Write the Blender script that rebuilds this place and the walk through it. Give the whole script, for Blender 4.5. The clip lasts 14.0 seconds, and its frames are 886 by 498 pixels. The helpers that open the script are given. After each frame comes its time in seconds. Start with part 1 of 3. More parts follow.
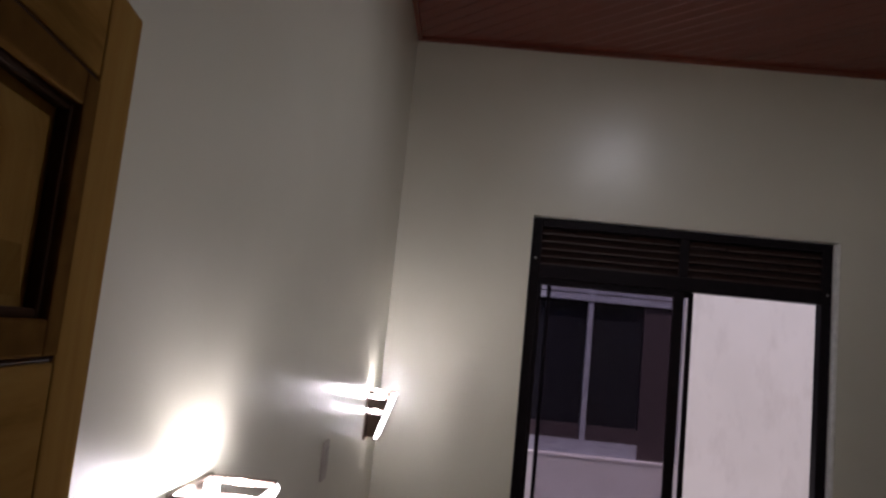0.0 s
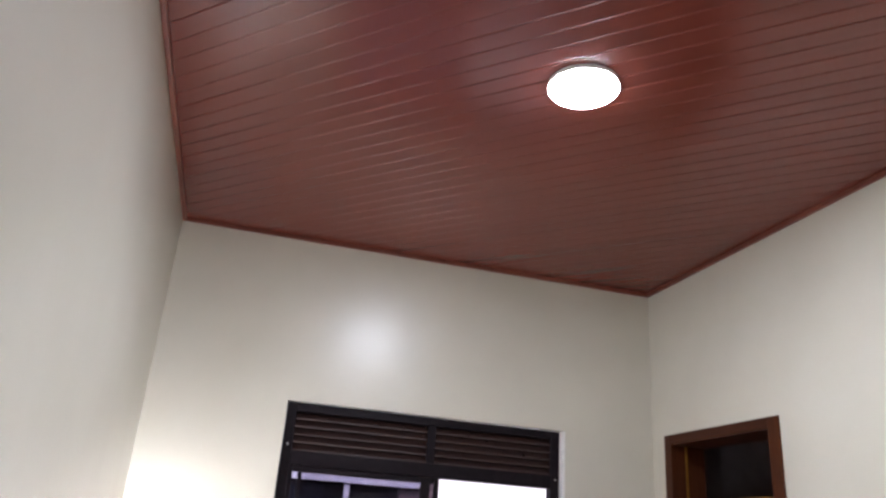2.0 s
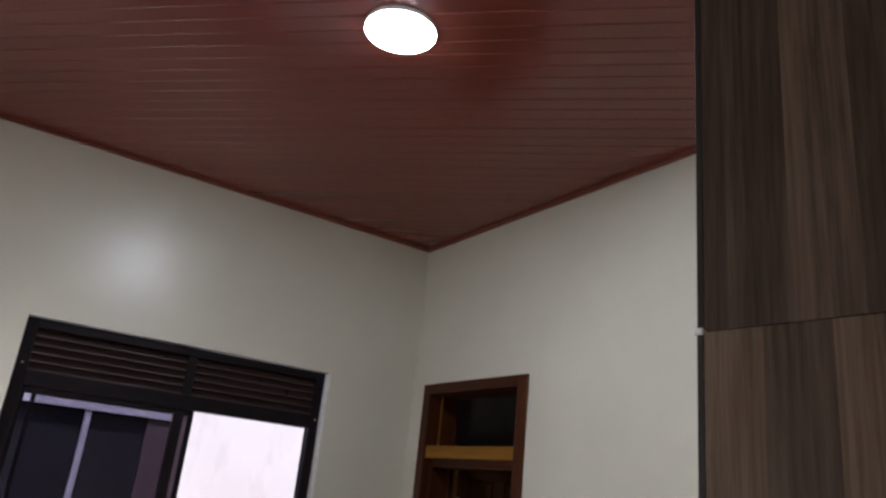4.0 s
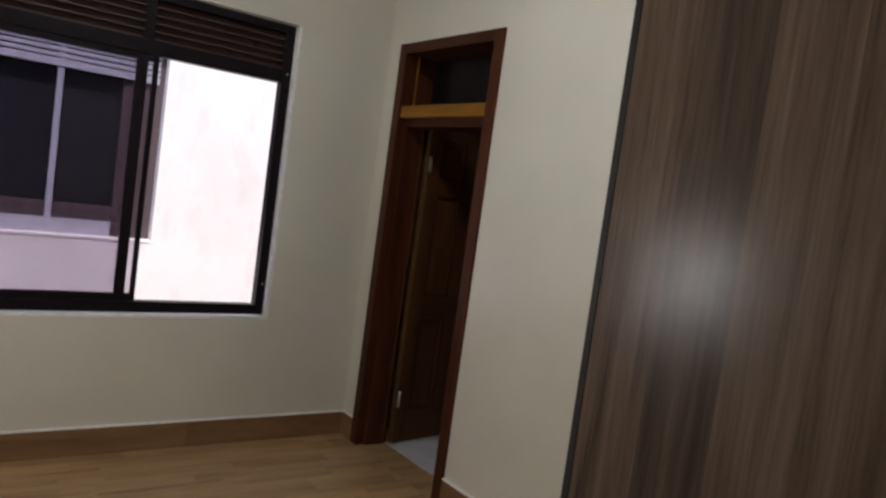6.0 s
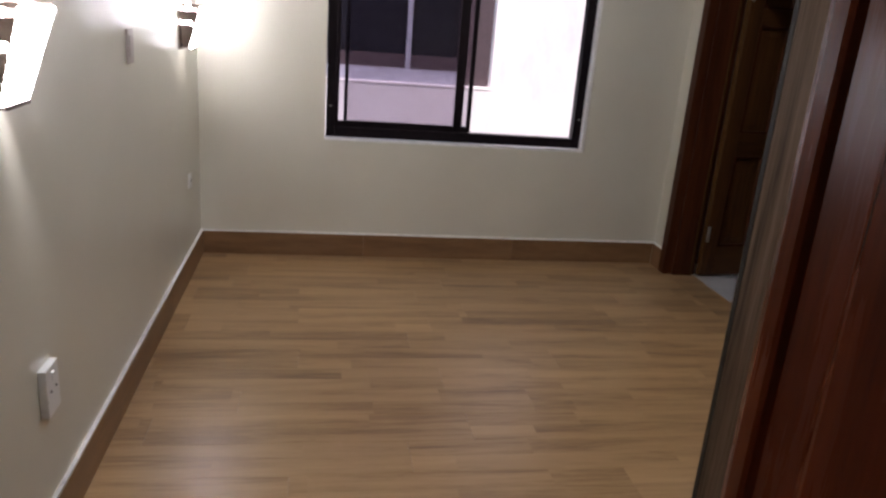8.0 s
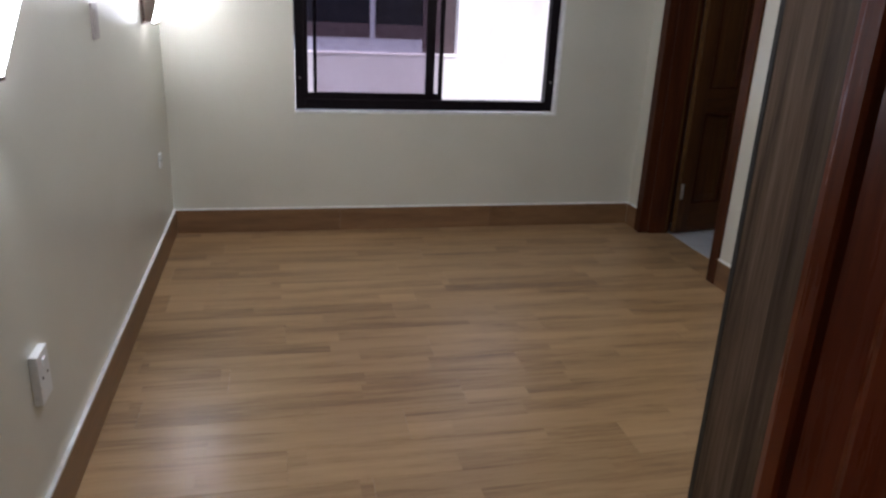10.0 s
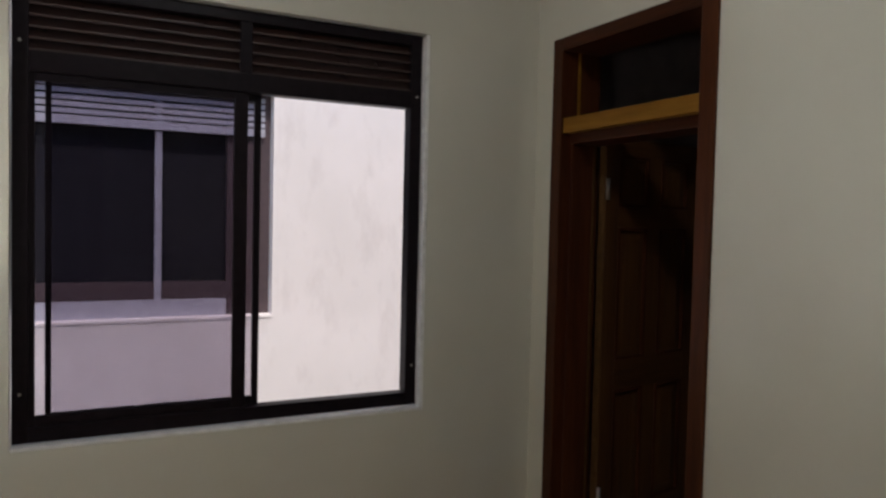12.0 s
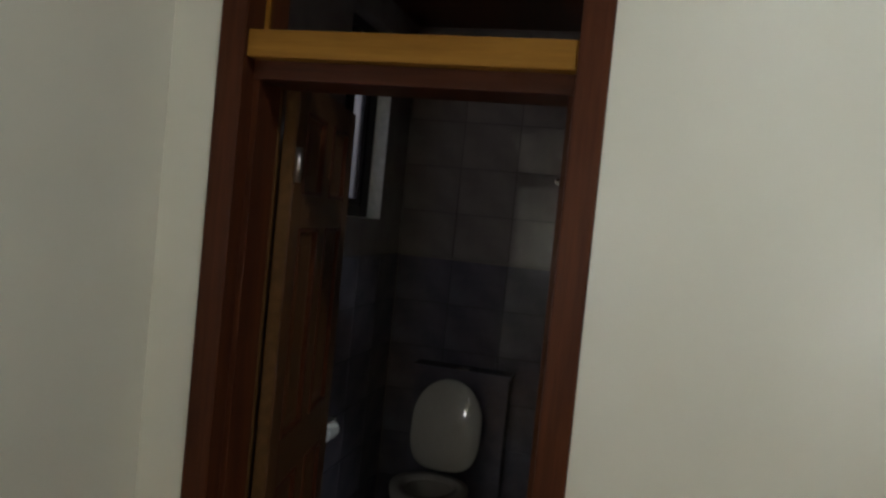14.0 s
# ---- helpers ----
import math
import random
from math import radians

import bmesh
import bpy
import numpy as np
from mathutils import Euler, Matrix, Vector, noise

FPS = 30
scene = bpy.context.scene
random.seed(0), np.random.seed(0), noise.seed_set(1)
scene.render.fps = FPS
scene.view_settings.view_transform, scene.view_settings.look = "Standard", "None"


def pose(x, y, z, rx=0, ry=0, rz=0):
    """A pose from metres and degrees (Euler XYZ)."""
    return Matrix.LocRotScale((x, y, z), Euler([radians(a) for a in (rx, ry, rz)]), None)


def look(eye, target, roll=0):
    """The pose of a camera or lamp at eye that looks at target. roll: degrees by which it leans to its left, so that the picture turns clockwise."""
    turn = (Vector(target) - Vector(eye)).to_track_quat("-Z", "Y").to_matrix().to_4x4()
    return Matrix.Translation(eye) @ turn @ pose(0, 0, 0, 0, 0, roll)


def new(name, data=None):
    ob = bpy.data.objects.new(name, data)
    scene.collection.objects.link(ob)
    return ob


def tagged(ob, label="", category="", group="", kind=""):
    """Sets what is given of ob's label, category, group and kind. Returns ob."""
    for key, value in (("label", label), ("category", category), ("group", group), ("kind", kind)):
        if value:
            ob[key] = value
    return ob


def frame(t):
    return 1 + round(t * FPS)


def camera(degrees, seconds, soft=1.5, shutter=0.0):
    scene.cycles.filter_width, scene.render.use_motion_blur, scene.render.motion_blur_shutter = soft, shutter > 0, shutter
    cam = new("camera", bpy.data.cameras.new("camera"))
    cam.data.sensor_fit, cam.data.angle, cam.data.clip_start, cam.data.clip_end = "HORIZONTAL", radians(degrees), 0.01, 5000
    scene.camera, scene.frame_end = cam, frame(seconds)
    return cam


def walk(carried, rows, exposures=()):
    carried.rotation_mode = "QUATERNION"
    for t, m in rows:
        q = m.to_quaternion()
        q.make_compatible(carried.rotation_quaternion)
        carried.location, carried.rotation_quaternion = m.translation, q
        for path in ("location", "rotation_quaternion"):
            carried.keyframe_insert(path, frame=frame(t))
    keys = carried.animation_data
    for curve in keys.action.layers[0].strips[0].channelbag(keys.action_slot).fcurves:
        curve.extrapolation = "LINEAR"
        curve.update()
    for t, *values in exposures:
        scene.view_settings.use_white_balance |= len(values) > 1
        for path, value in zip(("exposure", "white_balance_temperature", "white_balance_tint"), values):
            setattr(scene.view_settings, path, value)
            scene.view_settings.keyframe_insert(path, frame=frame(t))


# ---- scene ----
cam = camera(62.17, 14.0, soft=2.6)
PATH = [
    (0, (0.410, -3.993, 1.746), (0.335, -2.009, 1.991), 5.72),
    (0.5, (0.396, -4.044, 1.805), (0.410, -2.089, 2.227), 4.14),
    (1, (0.401, -4.096, 1.834), (0.542, -2.178, 2.383), 4.07),
    (1.5, (0.445, -4.137, 1.834), (0.737, -2.273, 2.496), 4.10),
    (2, (0.458, -4.161, 1.835), (0.932, -2.359, 2.561), 4.27),
    (2.2, (0.477, -4.155, 1.812), (1.014, -2.384, 2.572), 3.98),
    (4.3, (0.469, -4.092, 1.830), (1.571, -2.524, 2.402), 6.22),
    (4.5, (0.478, -4.082, 1.796), (1.627, -2.527, 2.304), 6.07),
    (5, (0.542, -4.069, 1.725), (1.762, -2.520, 2.059), 6.09),
    (5.5, (0.622, -4.053, 1.710), (1.846, -2.472, 1.745), 6.75),
    (6, (0.664, -4.090, 1.610), (1.829, -2.471, 1.469), 7.83),
    (6.5, (0.683, -4.229, 1.563), (1.709, -2.533, 1.299), 7.76),
    (7, (0.682, -4.356, 1.559), (1.438, -2.540, 1.199), 7.05),
    (7.5, (0.703, -4.493, 1.571), (1.168, -2.600, 1.125), 6.48),
    (8, (0.714, -4.544, 1.520), (1.050, -2.667, 0.918), 4.57),
    (8.2, (0.684, -4.583, 1.507), (1.036, -2.725, 0.856), 4.14),
    (10.3, (0.646, -4.495, 1.484), (1.070, -2.658, 0.816), 2.72),
    (10.5, (0.698, -4.356, 1.456), (1.082, -2.461, 0.945), 1.75),
    (11, (0.781, -4.049, 1.579), (1.243, -2.125, 1.288), -1.17),
    (11.5, (0.804, -3.564, 1.592), (1.552, -1.715, 1.445), -0.16),
    (12, (0.924, -3.056, 1.626), (1.835, -1.277, 1.549), 1.32),
    (12.5, (1.001, -2.562, 1.630), (2.112, -0.900, 1.585), 2.57),
    (13, (1.143, -2.157, 1.705), (2.486, -0.678, 1.618), 3.75),
    (13.2, (1.164, -1.881, 1.709), (2.679, -0.577, 1.629), 3.03),
    (13.5, (1.198, -1.606, 1.735), (2.873, -0.514, 1.680), 4.84),
    (13.7, (1.220, -1.407, 1.746), (3.027, -0.552, 1.681), 5.30),
    (14, (1.285, -1.228, 1.680), (3.221, -0.733, 1.600), 5.64),
]
EXPOSURES = [(0.0, 0.1, 6550, 21), (0.7, 0.5, 6450, 19), (1.0, 1.1, 6400, 17), (1.5, 1.6, 6400, 17), (2.2, 2.2, 6050, 18), (4.5, 1.0, 6250, 12), (5.0, 0.95, 6650, 9), (6.5, 1.55, 6450, 14),
             (8.0, 1.52, 6400, 18), (10.5, 1.57, 5850, 12), (11.0, 1.6, 6000, 11), (11.5, 0.96, 6250, 10), (12.5, 0.80, 6950, 8), (13.0, 1.45, 7050, 3), (13.5, 1.6, 6750, 3), (14.0, 1.53, 6350, 4)]
walk(cam, [(t, look(eye, target, roll)) for t, eye, target, roll in PATH], EXPOSURES)

# ---- world and light ----
world = bpy.data.worlds.new("world")
scene.world = world
world.use_nodes = True
wn = world.node_tree
sky = wn.nodes.new("ShaderNodeTexSky")
sky.sky_type = 'NISHITA'
sky.sun_disc = False
sky.sun_elevation = radians(61)
sky.sun_rotation = radians(180)
wn.links.new(sky.outputs[0], wn.nodes["Background"].inputs[0])
wn.nodes["Background"].inputs[1].default_value = 0.15
sun = new("sun", bpy.data.lights.new("sun", 'SUN'))
sun.data.energy, sun.data.angle, sun.data.color = 2.0, radians(5), (1.0, 0.95, 0.90)
sun.matrix_world = look((0, -20, 36.1), (0, 0, 0))

LAMP_POWER = 66.0
SCONCE_POWER = 11.0
BULB_POWER = 480.0

# ---- room sizes ----
W, H = 2.995, 3.433            # inner width, ceiling height
T = 0.20                       # wall thickness
YS = -4.0                      # inner face of the entrance wall
WX0, WX1, WZ0, WZ1 = 0.743, 2.378, 0.764, 2.469
DY0, DY1, DZ = -0.147, -1.139, 2.492
EX0, EX1, EZ = 0.06, 1.15, 2.50      # entrance opening
XW, YW = 1.519, -3.303         # wardrobe front plane and window-side edge
BX1, BY0 = 5.10, -1.75         # bathroom extents
BWX0, BWX1, BWZ0, BWZ1 = 4.19, 4.76, 1.65, 2.56      # opening of the small window


# ---- materials ----
def shader(name, rough=0.5, metal=0.0, spec=0.5):
    m = bpy.data.materials.new(name)
    m.use_nodes = True
    b = m.node_tree.nodes["Principled BSDF"]
    b.inputs["Roughness"].default_value = rough
    b.inputs["Metallic"].default_value = metal
    b.inputs["Specular IOR Level"].default_value = spec
    return m, m.node_tree, b


def node(nt, kind, **values):
    n = nt.nodes.new(kind)
    for k, v in values.items():
        n.inputs[k.replace("_", " ")].default_value = v
    return n


def coords(nt, scale=(1, 1, 1), randomise=False, use="Object", turn=0.0):
    tc = nt.nodes.new("ShaderNodeTexCoord")
    mp = nt.nodes.new("ShaderNodeMapping")
    mp.inputs["Scale"].default_value = scale
    out = tc.outputs[use]
    if randomise:
        info = nt.nodes.new("ShaderNodeObjectInfo")
        mul = nt.nodes.new("ShaderNodeVectorMath")
        mul.operation = 'MULTIPLY_ADD'
        comb = nt.nodes.new("ShaderNodeCombineXYZ")
        for k in range(3):
            nt.links.new(info.outputs["Random"], comb.inputs[k])
        nt.links.new(comb.outputs[0], mul.inputs[0])
        mul.inputs[1].default_value = (7.3, 11.9, 5.1)
        nt.links.new(out, mul.inputs[2])
        out = mul.outputs[0]
    if turn:
        first = nt.nodes.new("ShaderNodeMapping")
        first.inputs["Rotation"].default_value = (0, 0, radians(turn))
        nt.links.new(out, first.inputs[0])
        out = first.outputs[0]
    nt.links.new(out, mp.inputs[0])
    return mp.outputs[0]


def ramp(nt, fac, stops):
    r = nt.nodes.new("ShaderNodeValToRGB")
    els = r.color_ramp.elements
    while len(els) < len(stops):
        els.new(0.5)
    for e, (p, c) in zip(els, stops):
        e.position, e.color = p, (*c, 1)
    nt.links.new(fac, r.inputs[0])
    return r.outputs[0]


def bump(nt, b, height, strength, distance):
    bp = node(nt, "ShaderNodeBump", Strength=strength, Distance=distance)
    nt.links.new(height, bp.inputs["Height"])
    nt.links.new(bp.outputs[0], b.inputs["Normal"])


def mixed(nt, fac, a, c, mode='MIX'):
    m = nt.nodes.new("ShaderNodeMix")
    m.data_type, m.blend_type = 'RGBA', mode
    for sock, v in ((m.inputs[0], fac), (m.inputs[6], a), (m.inputs[7], c)):
        if isinstance(v, (int, float)):
            sock.default_value = v
        elif isinstance(v, tuple):
            sock.default_value = (*v, 1)
        else:
            nt.links.new(v, sock)
    return m.outputs[2]


def plaster(name, low, high, rough, relief=0.25, spec=0.5):
    m, nt, b = shader(name, rough, 0.0, spec)
    c = coords(nt)
    big = node(nt, "ShaderNodeTexNoise", Scale=1.7, Detail=5.0)
    fine = node(nt, "ShaderNodeTexNoise", Scale=90.0, Detail=3.0)
    for n in (big, fine):
        nt.links.new(c, n.inputs["Vector"])
    col = ramp(nt, big.outputs[0], [(0.3, low), (0.7, high)])
    nt.links.new(col, b.inputs["Base Color"])
    bump(nt, b, fine.outputs[0], relief, 0.002)
    return m


def timber(name, stops, rough, axis, stretch=14.0, scale=5.0, relief=0.15, random_pieces=False, coat=0.0, rings=0.5, turn=0.0, spec=0.5):
    """Wood whose grain runs along the given axis (0, 1, 2)."""
    m, nt, b = shader(name, rough, 0.0, spec)
    s = [scale, scale, scale]
    s[axis] = scale / stretch
    c = coords(nt, tuple(s), random_pieces, "Object", turn)
    n1 = node(nt, "ShaderNodeTexNoise", Scale=1.0, Detail=6.0, Roughness=0.62, Distortion=0.6)
    n2 = node(nt, "ShaderNodeTexNoise", Scale=7.0, Detail=4.0, Roughness=0.7)
    nt.links.new(c, n1.inputs["Vector"])
    nt.links.new(c, n2.inputs["Vector"])
    add = nt.nodes.new("ShaderNodeMath")
    add.operation = 'MULTIPLY_ADD'
    nt.links.new(n2.outputs[0], add.inputs[0])
    add.inputs[1].default_value = rings
    sub = nt.nodes.new("ShaderNodeMath")
    sub.operation = 'ADD'
    nt.links.new(n1.outputs[0], sub.inputs[0])
    sub.inputs[1].default_value = -rings / 2
    nt.links.new(sub.outputs[0], add.inputs[2])
    col = ramp(nt, add.outputs[0], stops)
    if random_pieces:
        info = nt.nodes.new("ShaderNodeObjectInfo")
        tint = ramp(nt, info.outputs["Random"], [(0.0, (0.95, 0.945, 0.94)), (0.5, (1.0, 1.0, 1.0)), (1.0, (1.04, 1.035, 1.03))])
        col = mixed(nt, 1.0, col, tint, 'MULTIPLY')
    nt.links.new(col, b.inputs["Base Color"])
    rr = node(nt, "ShaderNodeMapRange", To_Min=rough - 0.02, To_Max=rough + 0.10)
    nt.links.new(add.outputs[0], rr.inputs[0])
    nt.links.new(rr.outputs[0], b.inputs["Roughness"])
    b.inputs["Coat Weight"].default_value = coat
    b.inputs["Coat Roughness"].default_value = 0.18
    bump(nt, b, add.outputs[0], relief, 0.002)
    return m


def plain(name, colour, rough, metal=0.0, wear=0.12, scale=30.0, spec=0.5):
    m, nt, b = shader(name, rough, metal, spec)
    n = node(nt, "ShaderNodeTexNoise", Scale=scale, Detail=4.0)
    nt.links.new(coords(nt), n.inputs["Vector"])
    lo = tuple(v * (1 - wear) for v in colour)
    hi = tuple(min(1.0, v * (1 + wear)) for v in colour)
    nt.links.new(ramp(nt, n.outputs[0], [(0.3, lo), (0.7, hi)]), b.inputs["Base Color"])
    rr = node(nt, "ShaderNodeMapRange", To_Min=max(0.02, rough - 0.25 * min(rough, 0.32)), To_Max=rough + 0.25 * min(rough, 0.32))
    nt.links.new(n.outputs[0], rr.inputs[0])
    nt.links.new(rr.outputs[0], b.inputs["Roughness"])
    bump(nt, b, n.outputs[0], 0.06, 0.001)
    return m


def glowing(name, colour, strength):
    m = bpy.data.materials.new(name)
    m.use_nodes = True
    nt = m.node_tree
    nt.nodes.remove(nt.nodes["Principled BSDF"])
    e = nt.nodes.new("ShaderNodeEmission")
    e.inputs[0].default_value = (*colour, 1)
    e.inputs[1].default_value = strength
    nt.links.new(e.outputs[0], nt.nodes["Material Output"].inputs[0])
    return m


def glazing(name, tint, rough=0.0):
    m = bpy.data.materials.new(name)
    m.use_nodes = True
    nt = m.node_tree
    b = nt.nodes["Principled BSDF"]
    b.inputs["Base Color"].default_value = (*tint, 1)
    b.inputs["Roughness"].default_value = rough
    b.inputs["Transmission Weight"].default_value = 1.0
    b.inputs["IOR"].default_value = 1.1
    return m


M_WALL = plaster("cream_paint", (0.598, 0.573, 0.476), (0.648, 0.623, 0.526), 0.31, 0.05, 0.75)
M_EXT = plaster("outside_render", (0.76, 0.69, 0.67), (0.83, 0.75, 0.735), 0.9, 0.5)


def streaked(m):
    """Grey rain streaks running down a rendered wall."""
    nt = m.node_tree
    b = nt.nodes["Principled BSDF"]
    n = node(nt, "ShaderNodeTexNoise", Scale=1.0, Detail=5.0, Roughness=0.6)
    nt.links.new(coords(nt, (7.0, 7.0, 3.0)), n.inputs["Vector"])
    dirt = ramp(nt, n.outputs[0], [(0.50, (1.0, 1.0, 1.0)), (0.78, (0.88, 0.865, 0.86))])
    nt.links.new(mixed(nt, 1.0, b.inputs["Base Color"].links[0].from_socket, dirt, 'MULTIPLY'), b.inputs["Base Color"])


streaked(M_EXT)
M_CEIL = timber("ceiling_boards", [(0.2, (0.118, 0.024, 0.016)), (0.5, (0.138, 0.029, 0.019)), (0.8, (0.158, 0.034, 0.022))], 0.19, 0, 60, 8, 0.01, rings=0.2, turn=45.0, spec=0.45)
M_TRIM = timber("cornice_wood", [(0.25, (0.13, 0.034, 0.021)), (0.8, (0.20, 0.056, 0.032))], 0.30, 0, 14, 9, 0.05)
M_FLOOR = timber("floor_planks", [(0.24, (0.150, 0.078, 0.033)), (0.40, (0.275, 0.160, 0.070)), (0.53, (0.375, 0.232, 0.108)), (0.78, (0.45, 0.290, 0.145))], 0.30, 0, 11.0, 7.5, 0.04, True, rings=0.45)


def printed_strips(m, wide, length):
    """Narrow staggered strips on each plank, every one with its own tone and figure."""
    nt = m.node_tree
    mp = next(n for n in nt.nodes if n.bl_idname == "ShaderNodeMapping")
    b = nt.nodes["Principled BSDF"]
    src = mp.inputs[0].links[0].from_socket
    sep = nt.nodes.new("ShaderNodeSeparateXYZ")
    nt.links.new(nt.nodes["Texture Coordinate"].outputs["Object"], sep.inputs[0])

    def calc(op, a, c):
        n = nt.nodes.new("ShaderNodeMath")
        n.operation = op
        for sock, v in zip(n.inputs, (a, c)):
            if isinstance(v, (int, float)):
                sock.default_value = v
            else:
                nt.links.new(v, sock)
        return n.outputs[0]

    row = calc('FLOOR', calc('DIVIDE', sep.outputs[1], wide), 0)
    shift = nt.nodes.new("ShaderNodeTexWhiteNoise")
    shift.noise_dimensions = '1D'
    nt.links.new(row, shift.inputs["W"])
    col = calc('FLOOR', calc('ADD', calc('DIVIDE', sep.outputs[0], length), calc('MULTIPLY', shift.outputs["Value"], 5.0)), 0)
    cell = nt.nodes.new("ShaderNodeTexWhiteNoise")
    cell.noise_dimensions = '1D'
    nt.links.new(calc('ADD', calc('MULTIPLY', row, 17.31), calc('MULTIPLY', col, 3.77)), cell.inputs["W"])
    off = nt.nodes.new("ShaderNodeVectorMath")
    off.operation = 'MULTIPLY_ADD'
    nt.links.new(cell.outputs["Color"], off.inputs[0])
    off.inputs[1].default_value = (6.0, 0.8, 9.0)
    nt.links.new(src, off.inputs[2])
    nt.links.new(off.outputs[0], mp.inputs[0])
    tone = ramp(nt, cell.outputs["Value"], [(0.0, (0.95, 0.94, 0.93)), (0.5, (1.0, 1.0, 1.0)), (1.0, (1.05, 1.05, 1.04))])
    nt.links.new(mixed(nt, 1.0, b.inputs["Base Color"].links[0].from_socket, tone, 'MULTIPLY'), b.inputs["Base Color"])


printed_strips(M_FLOOR, 0.0985, 0.85)
M_SKIRT = timber("skirting_plank", [(0.25, (0.13, 0.064, 0.029)), (0.55, (0.225, 0.122, 0.056)), (0.8, (0.29, 0.165, 0.078))], 0.36, 0, 9, 7, 0.05, True)
M_SKIRT_Y = timber("skirting_plank_side", [(0.25, (0.13, 0.064, 0.029)), (0.55, (0.225, 0.122, 0.056)), (0.8, (0.29, 0.165, 0.078))], 0.36, 1, 9, 7, 0.05, True)
RED = [(0.25, (0.026, 0.008, 0.004)), (0.5, (0.058, 0.017, 0.007)), (0.78, (0.100, 0.032, 0.012))]
M_RED = timber("varnished_red_wood", RED, 0.36, 2, 14, 7, 0.10, spec=0.12)
FRAME = [(0.25, (0.070, 0.014, 0.005)), (0.5, (0.145, 0.029, 0.010)), (0.78, (0.215, 0.050, 0.017))]
M_FRAME = timber("varnished_red_door_frame", FRAME, 0.24, 2, 14, 7, 0.10, spec=0.07)
M_FRAME_X = timber("varnished_red_door_frame_x", FRAME, 0.40, 0, 14, 7, 0.10, spec=0.22)
M_RED_Y = timber("varnished_red_wood_y", RED, 0.36, 1, 14, 7, 0.10, spec=0.12)
M_RED_X = timber("varnished_red_wood_x", RED, 0.40, 0, 14, 7, 0.10, spec=0.28)
BROWN = [(0.25, (0.040, 0.015, 0.006)), (0.5, (0.085, 0.034, 0.011)), (0.8, (0.14, 0.060, 0.019))]
M_BROWN = timber("brown_door_wood", BROWN, 0.36, 2, 14, 6, 0.10, spec=0.25)
M_BROWN_Y = timber("brown_door_wood_rail", BROWN, 0.36, 0, 14, 6, 0.10, spec=0.25)
YEL = [(0.25, (0.120, 0.060, 0.017)), (0.5, (0.245, 0.130, 0.036)), (0.8, (0.32, 0.190, 0.060))]
M_MOULD = plain("brown_moulding_stain", (0.120, 0.060, 0.018), 0.8, 0.0, 0.2, 30.0, 0.0)
M_EDGEWOOD = plain("bare_wood_edge", (0.085, 0.042, 0.016), 0.7, 0.0, 0.2, 30.0, 0.05)
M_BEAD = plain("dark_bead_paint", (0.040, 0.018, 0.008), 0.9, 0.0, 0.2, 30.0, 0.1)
M_LEAF = timber("golden_door_wood", YEL, 0.80, 2, 9, 6, 0.10, rings=0.45, spec=0.0)
M_LEAF_Y = timber("golden_door_wood_rail", YEL, 0.80, 0, 9, 6, 0.10, rings=0.45, spec=0.0)
M_BAR = timber("pale_door_bar", [(0.25, (0.125, 0.050, 0.006)), (0.55, (0.205, 0.092, 0.012)), (0.8, (0.27, 0.130, 0.020))], 0.50, 1, 12, 8, 0.12, spec=0.12)
LAM = [(0.22, (0.042, 0.029, 0.021)), (0.42, (0.088, 0.063, 0.046)), (0.58, (0.126, 0.093, 0.070)), (0.80, (0.175, 0.132, 0.102))]
M_LAM = timber("grey_brown_laminate", LAM, 0.21, 2, 26, 15, 0.02, rings=0.70, spec=0.14)
M_LAM_TOP = timber("grey_brown_laminate_top", LAM, 0.21, 2, 26, 15, 0.02, rings=0.70, spec=0.14)


def printed_planks(m, pitch, seed):
    """Breaks a laminate's figure into upright plank bands along y, as printed decor boards have."""
    nt = m.node_tree
    mp = next(n for n in nt.nodes if n.bl_idname == "ShaderNodeMapping")
    b = nt.nodes["Principled BSDF"]
    src = mp.inputs[0].links[0].from_socket
    sep = nt.nodes.new("ShaderNodeSeparateXYZ")
    nt.links.new(src, sep.inputs[0])
    div = nt.nodes.new("ShaderNodeMath")
    div.operation = 'MULTIPLY_ADD'
    div.inputs[1].default_value, div.inputs[2].default_value = 1 / pitch, 0.722 + seed
    nt.links.new(sep.outputs[1], div.inputs[0])
    fl = nt.nodes.new("ShaderNodeMath")
    fl.operation = 'FLOOR'
    nt.links.new(div.outputs[0], fl.inputs[0])
    wnz = nt.nodes.new("ShaderNodeTexWhiteNoise")
    wnz.noise_dimensions = '1D'
    nt.links.new(fl.outputs[0], wnz.inputs["W"])
    off = nt.nodes.new("ShaderNodeVectorMath")
    off.operation = 'MULTIPLY_ADD'
    nt.links.new(wnz.outputs["Color"], off.inputs[0])
    off.inputs[1].default_value = (9.0, 5.0, 13.0)
    nt.links.new(src, off.inputs[2])
    nt.links.new(off.outputs[0], mp.inputs[0])
    old = b.inputs["Base Color"].links[0].from_socket
    tone = ramp(nt, wnz.outputs["Value"], [(0.0, (0.62, 0.57, 0.55)), (0.5, (0.98, 0.94, 0.91)), (1.0, (1.38, 1.30, 1.23))])
    nt.links.new(mixed(nt, 1.0, old, tone, 'MULTIPLY'), b.inputs["Base Color"])


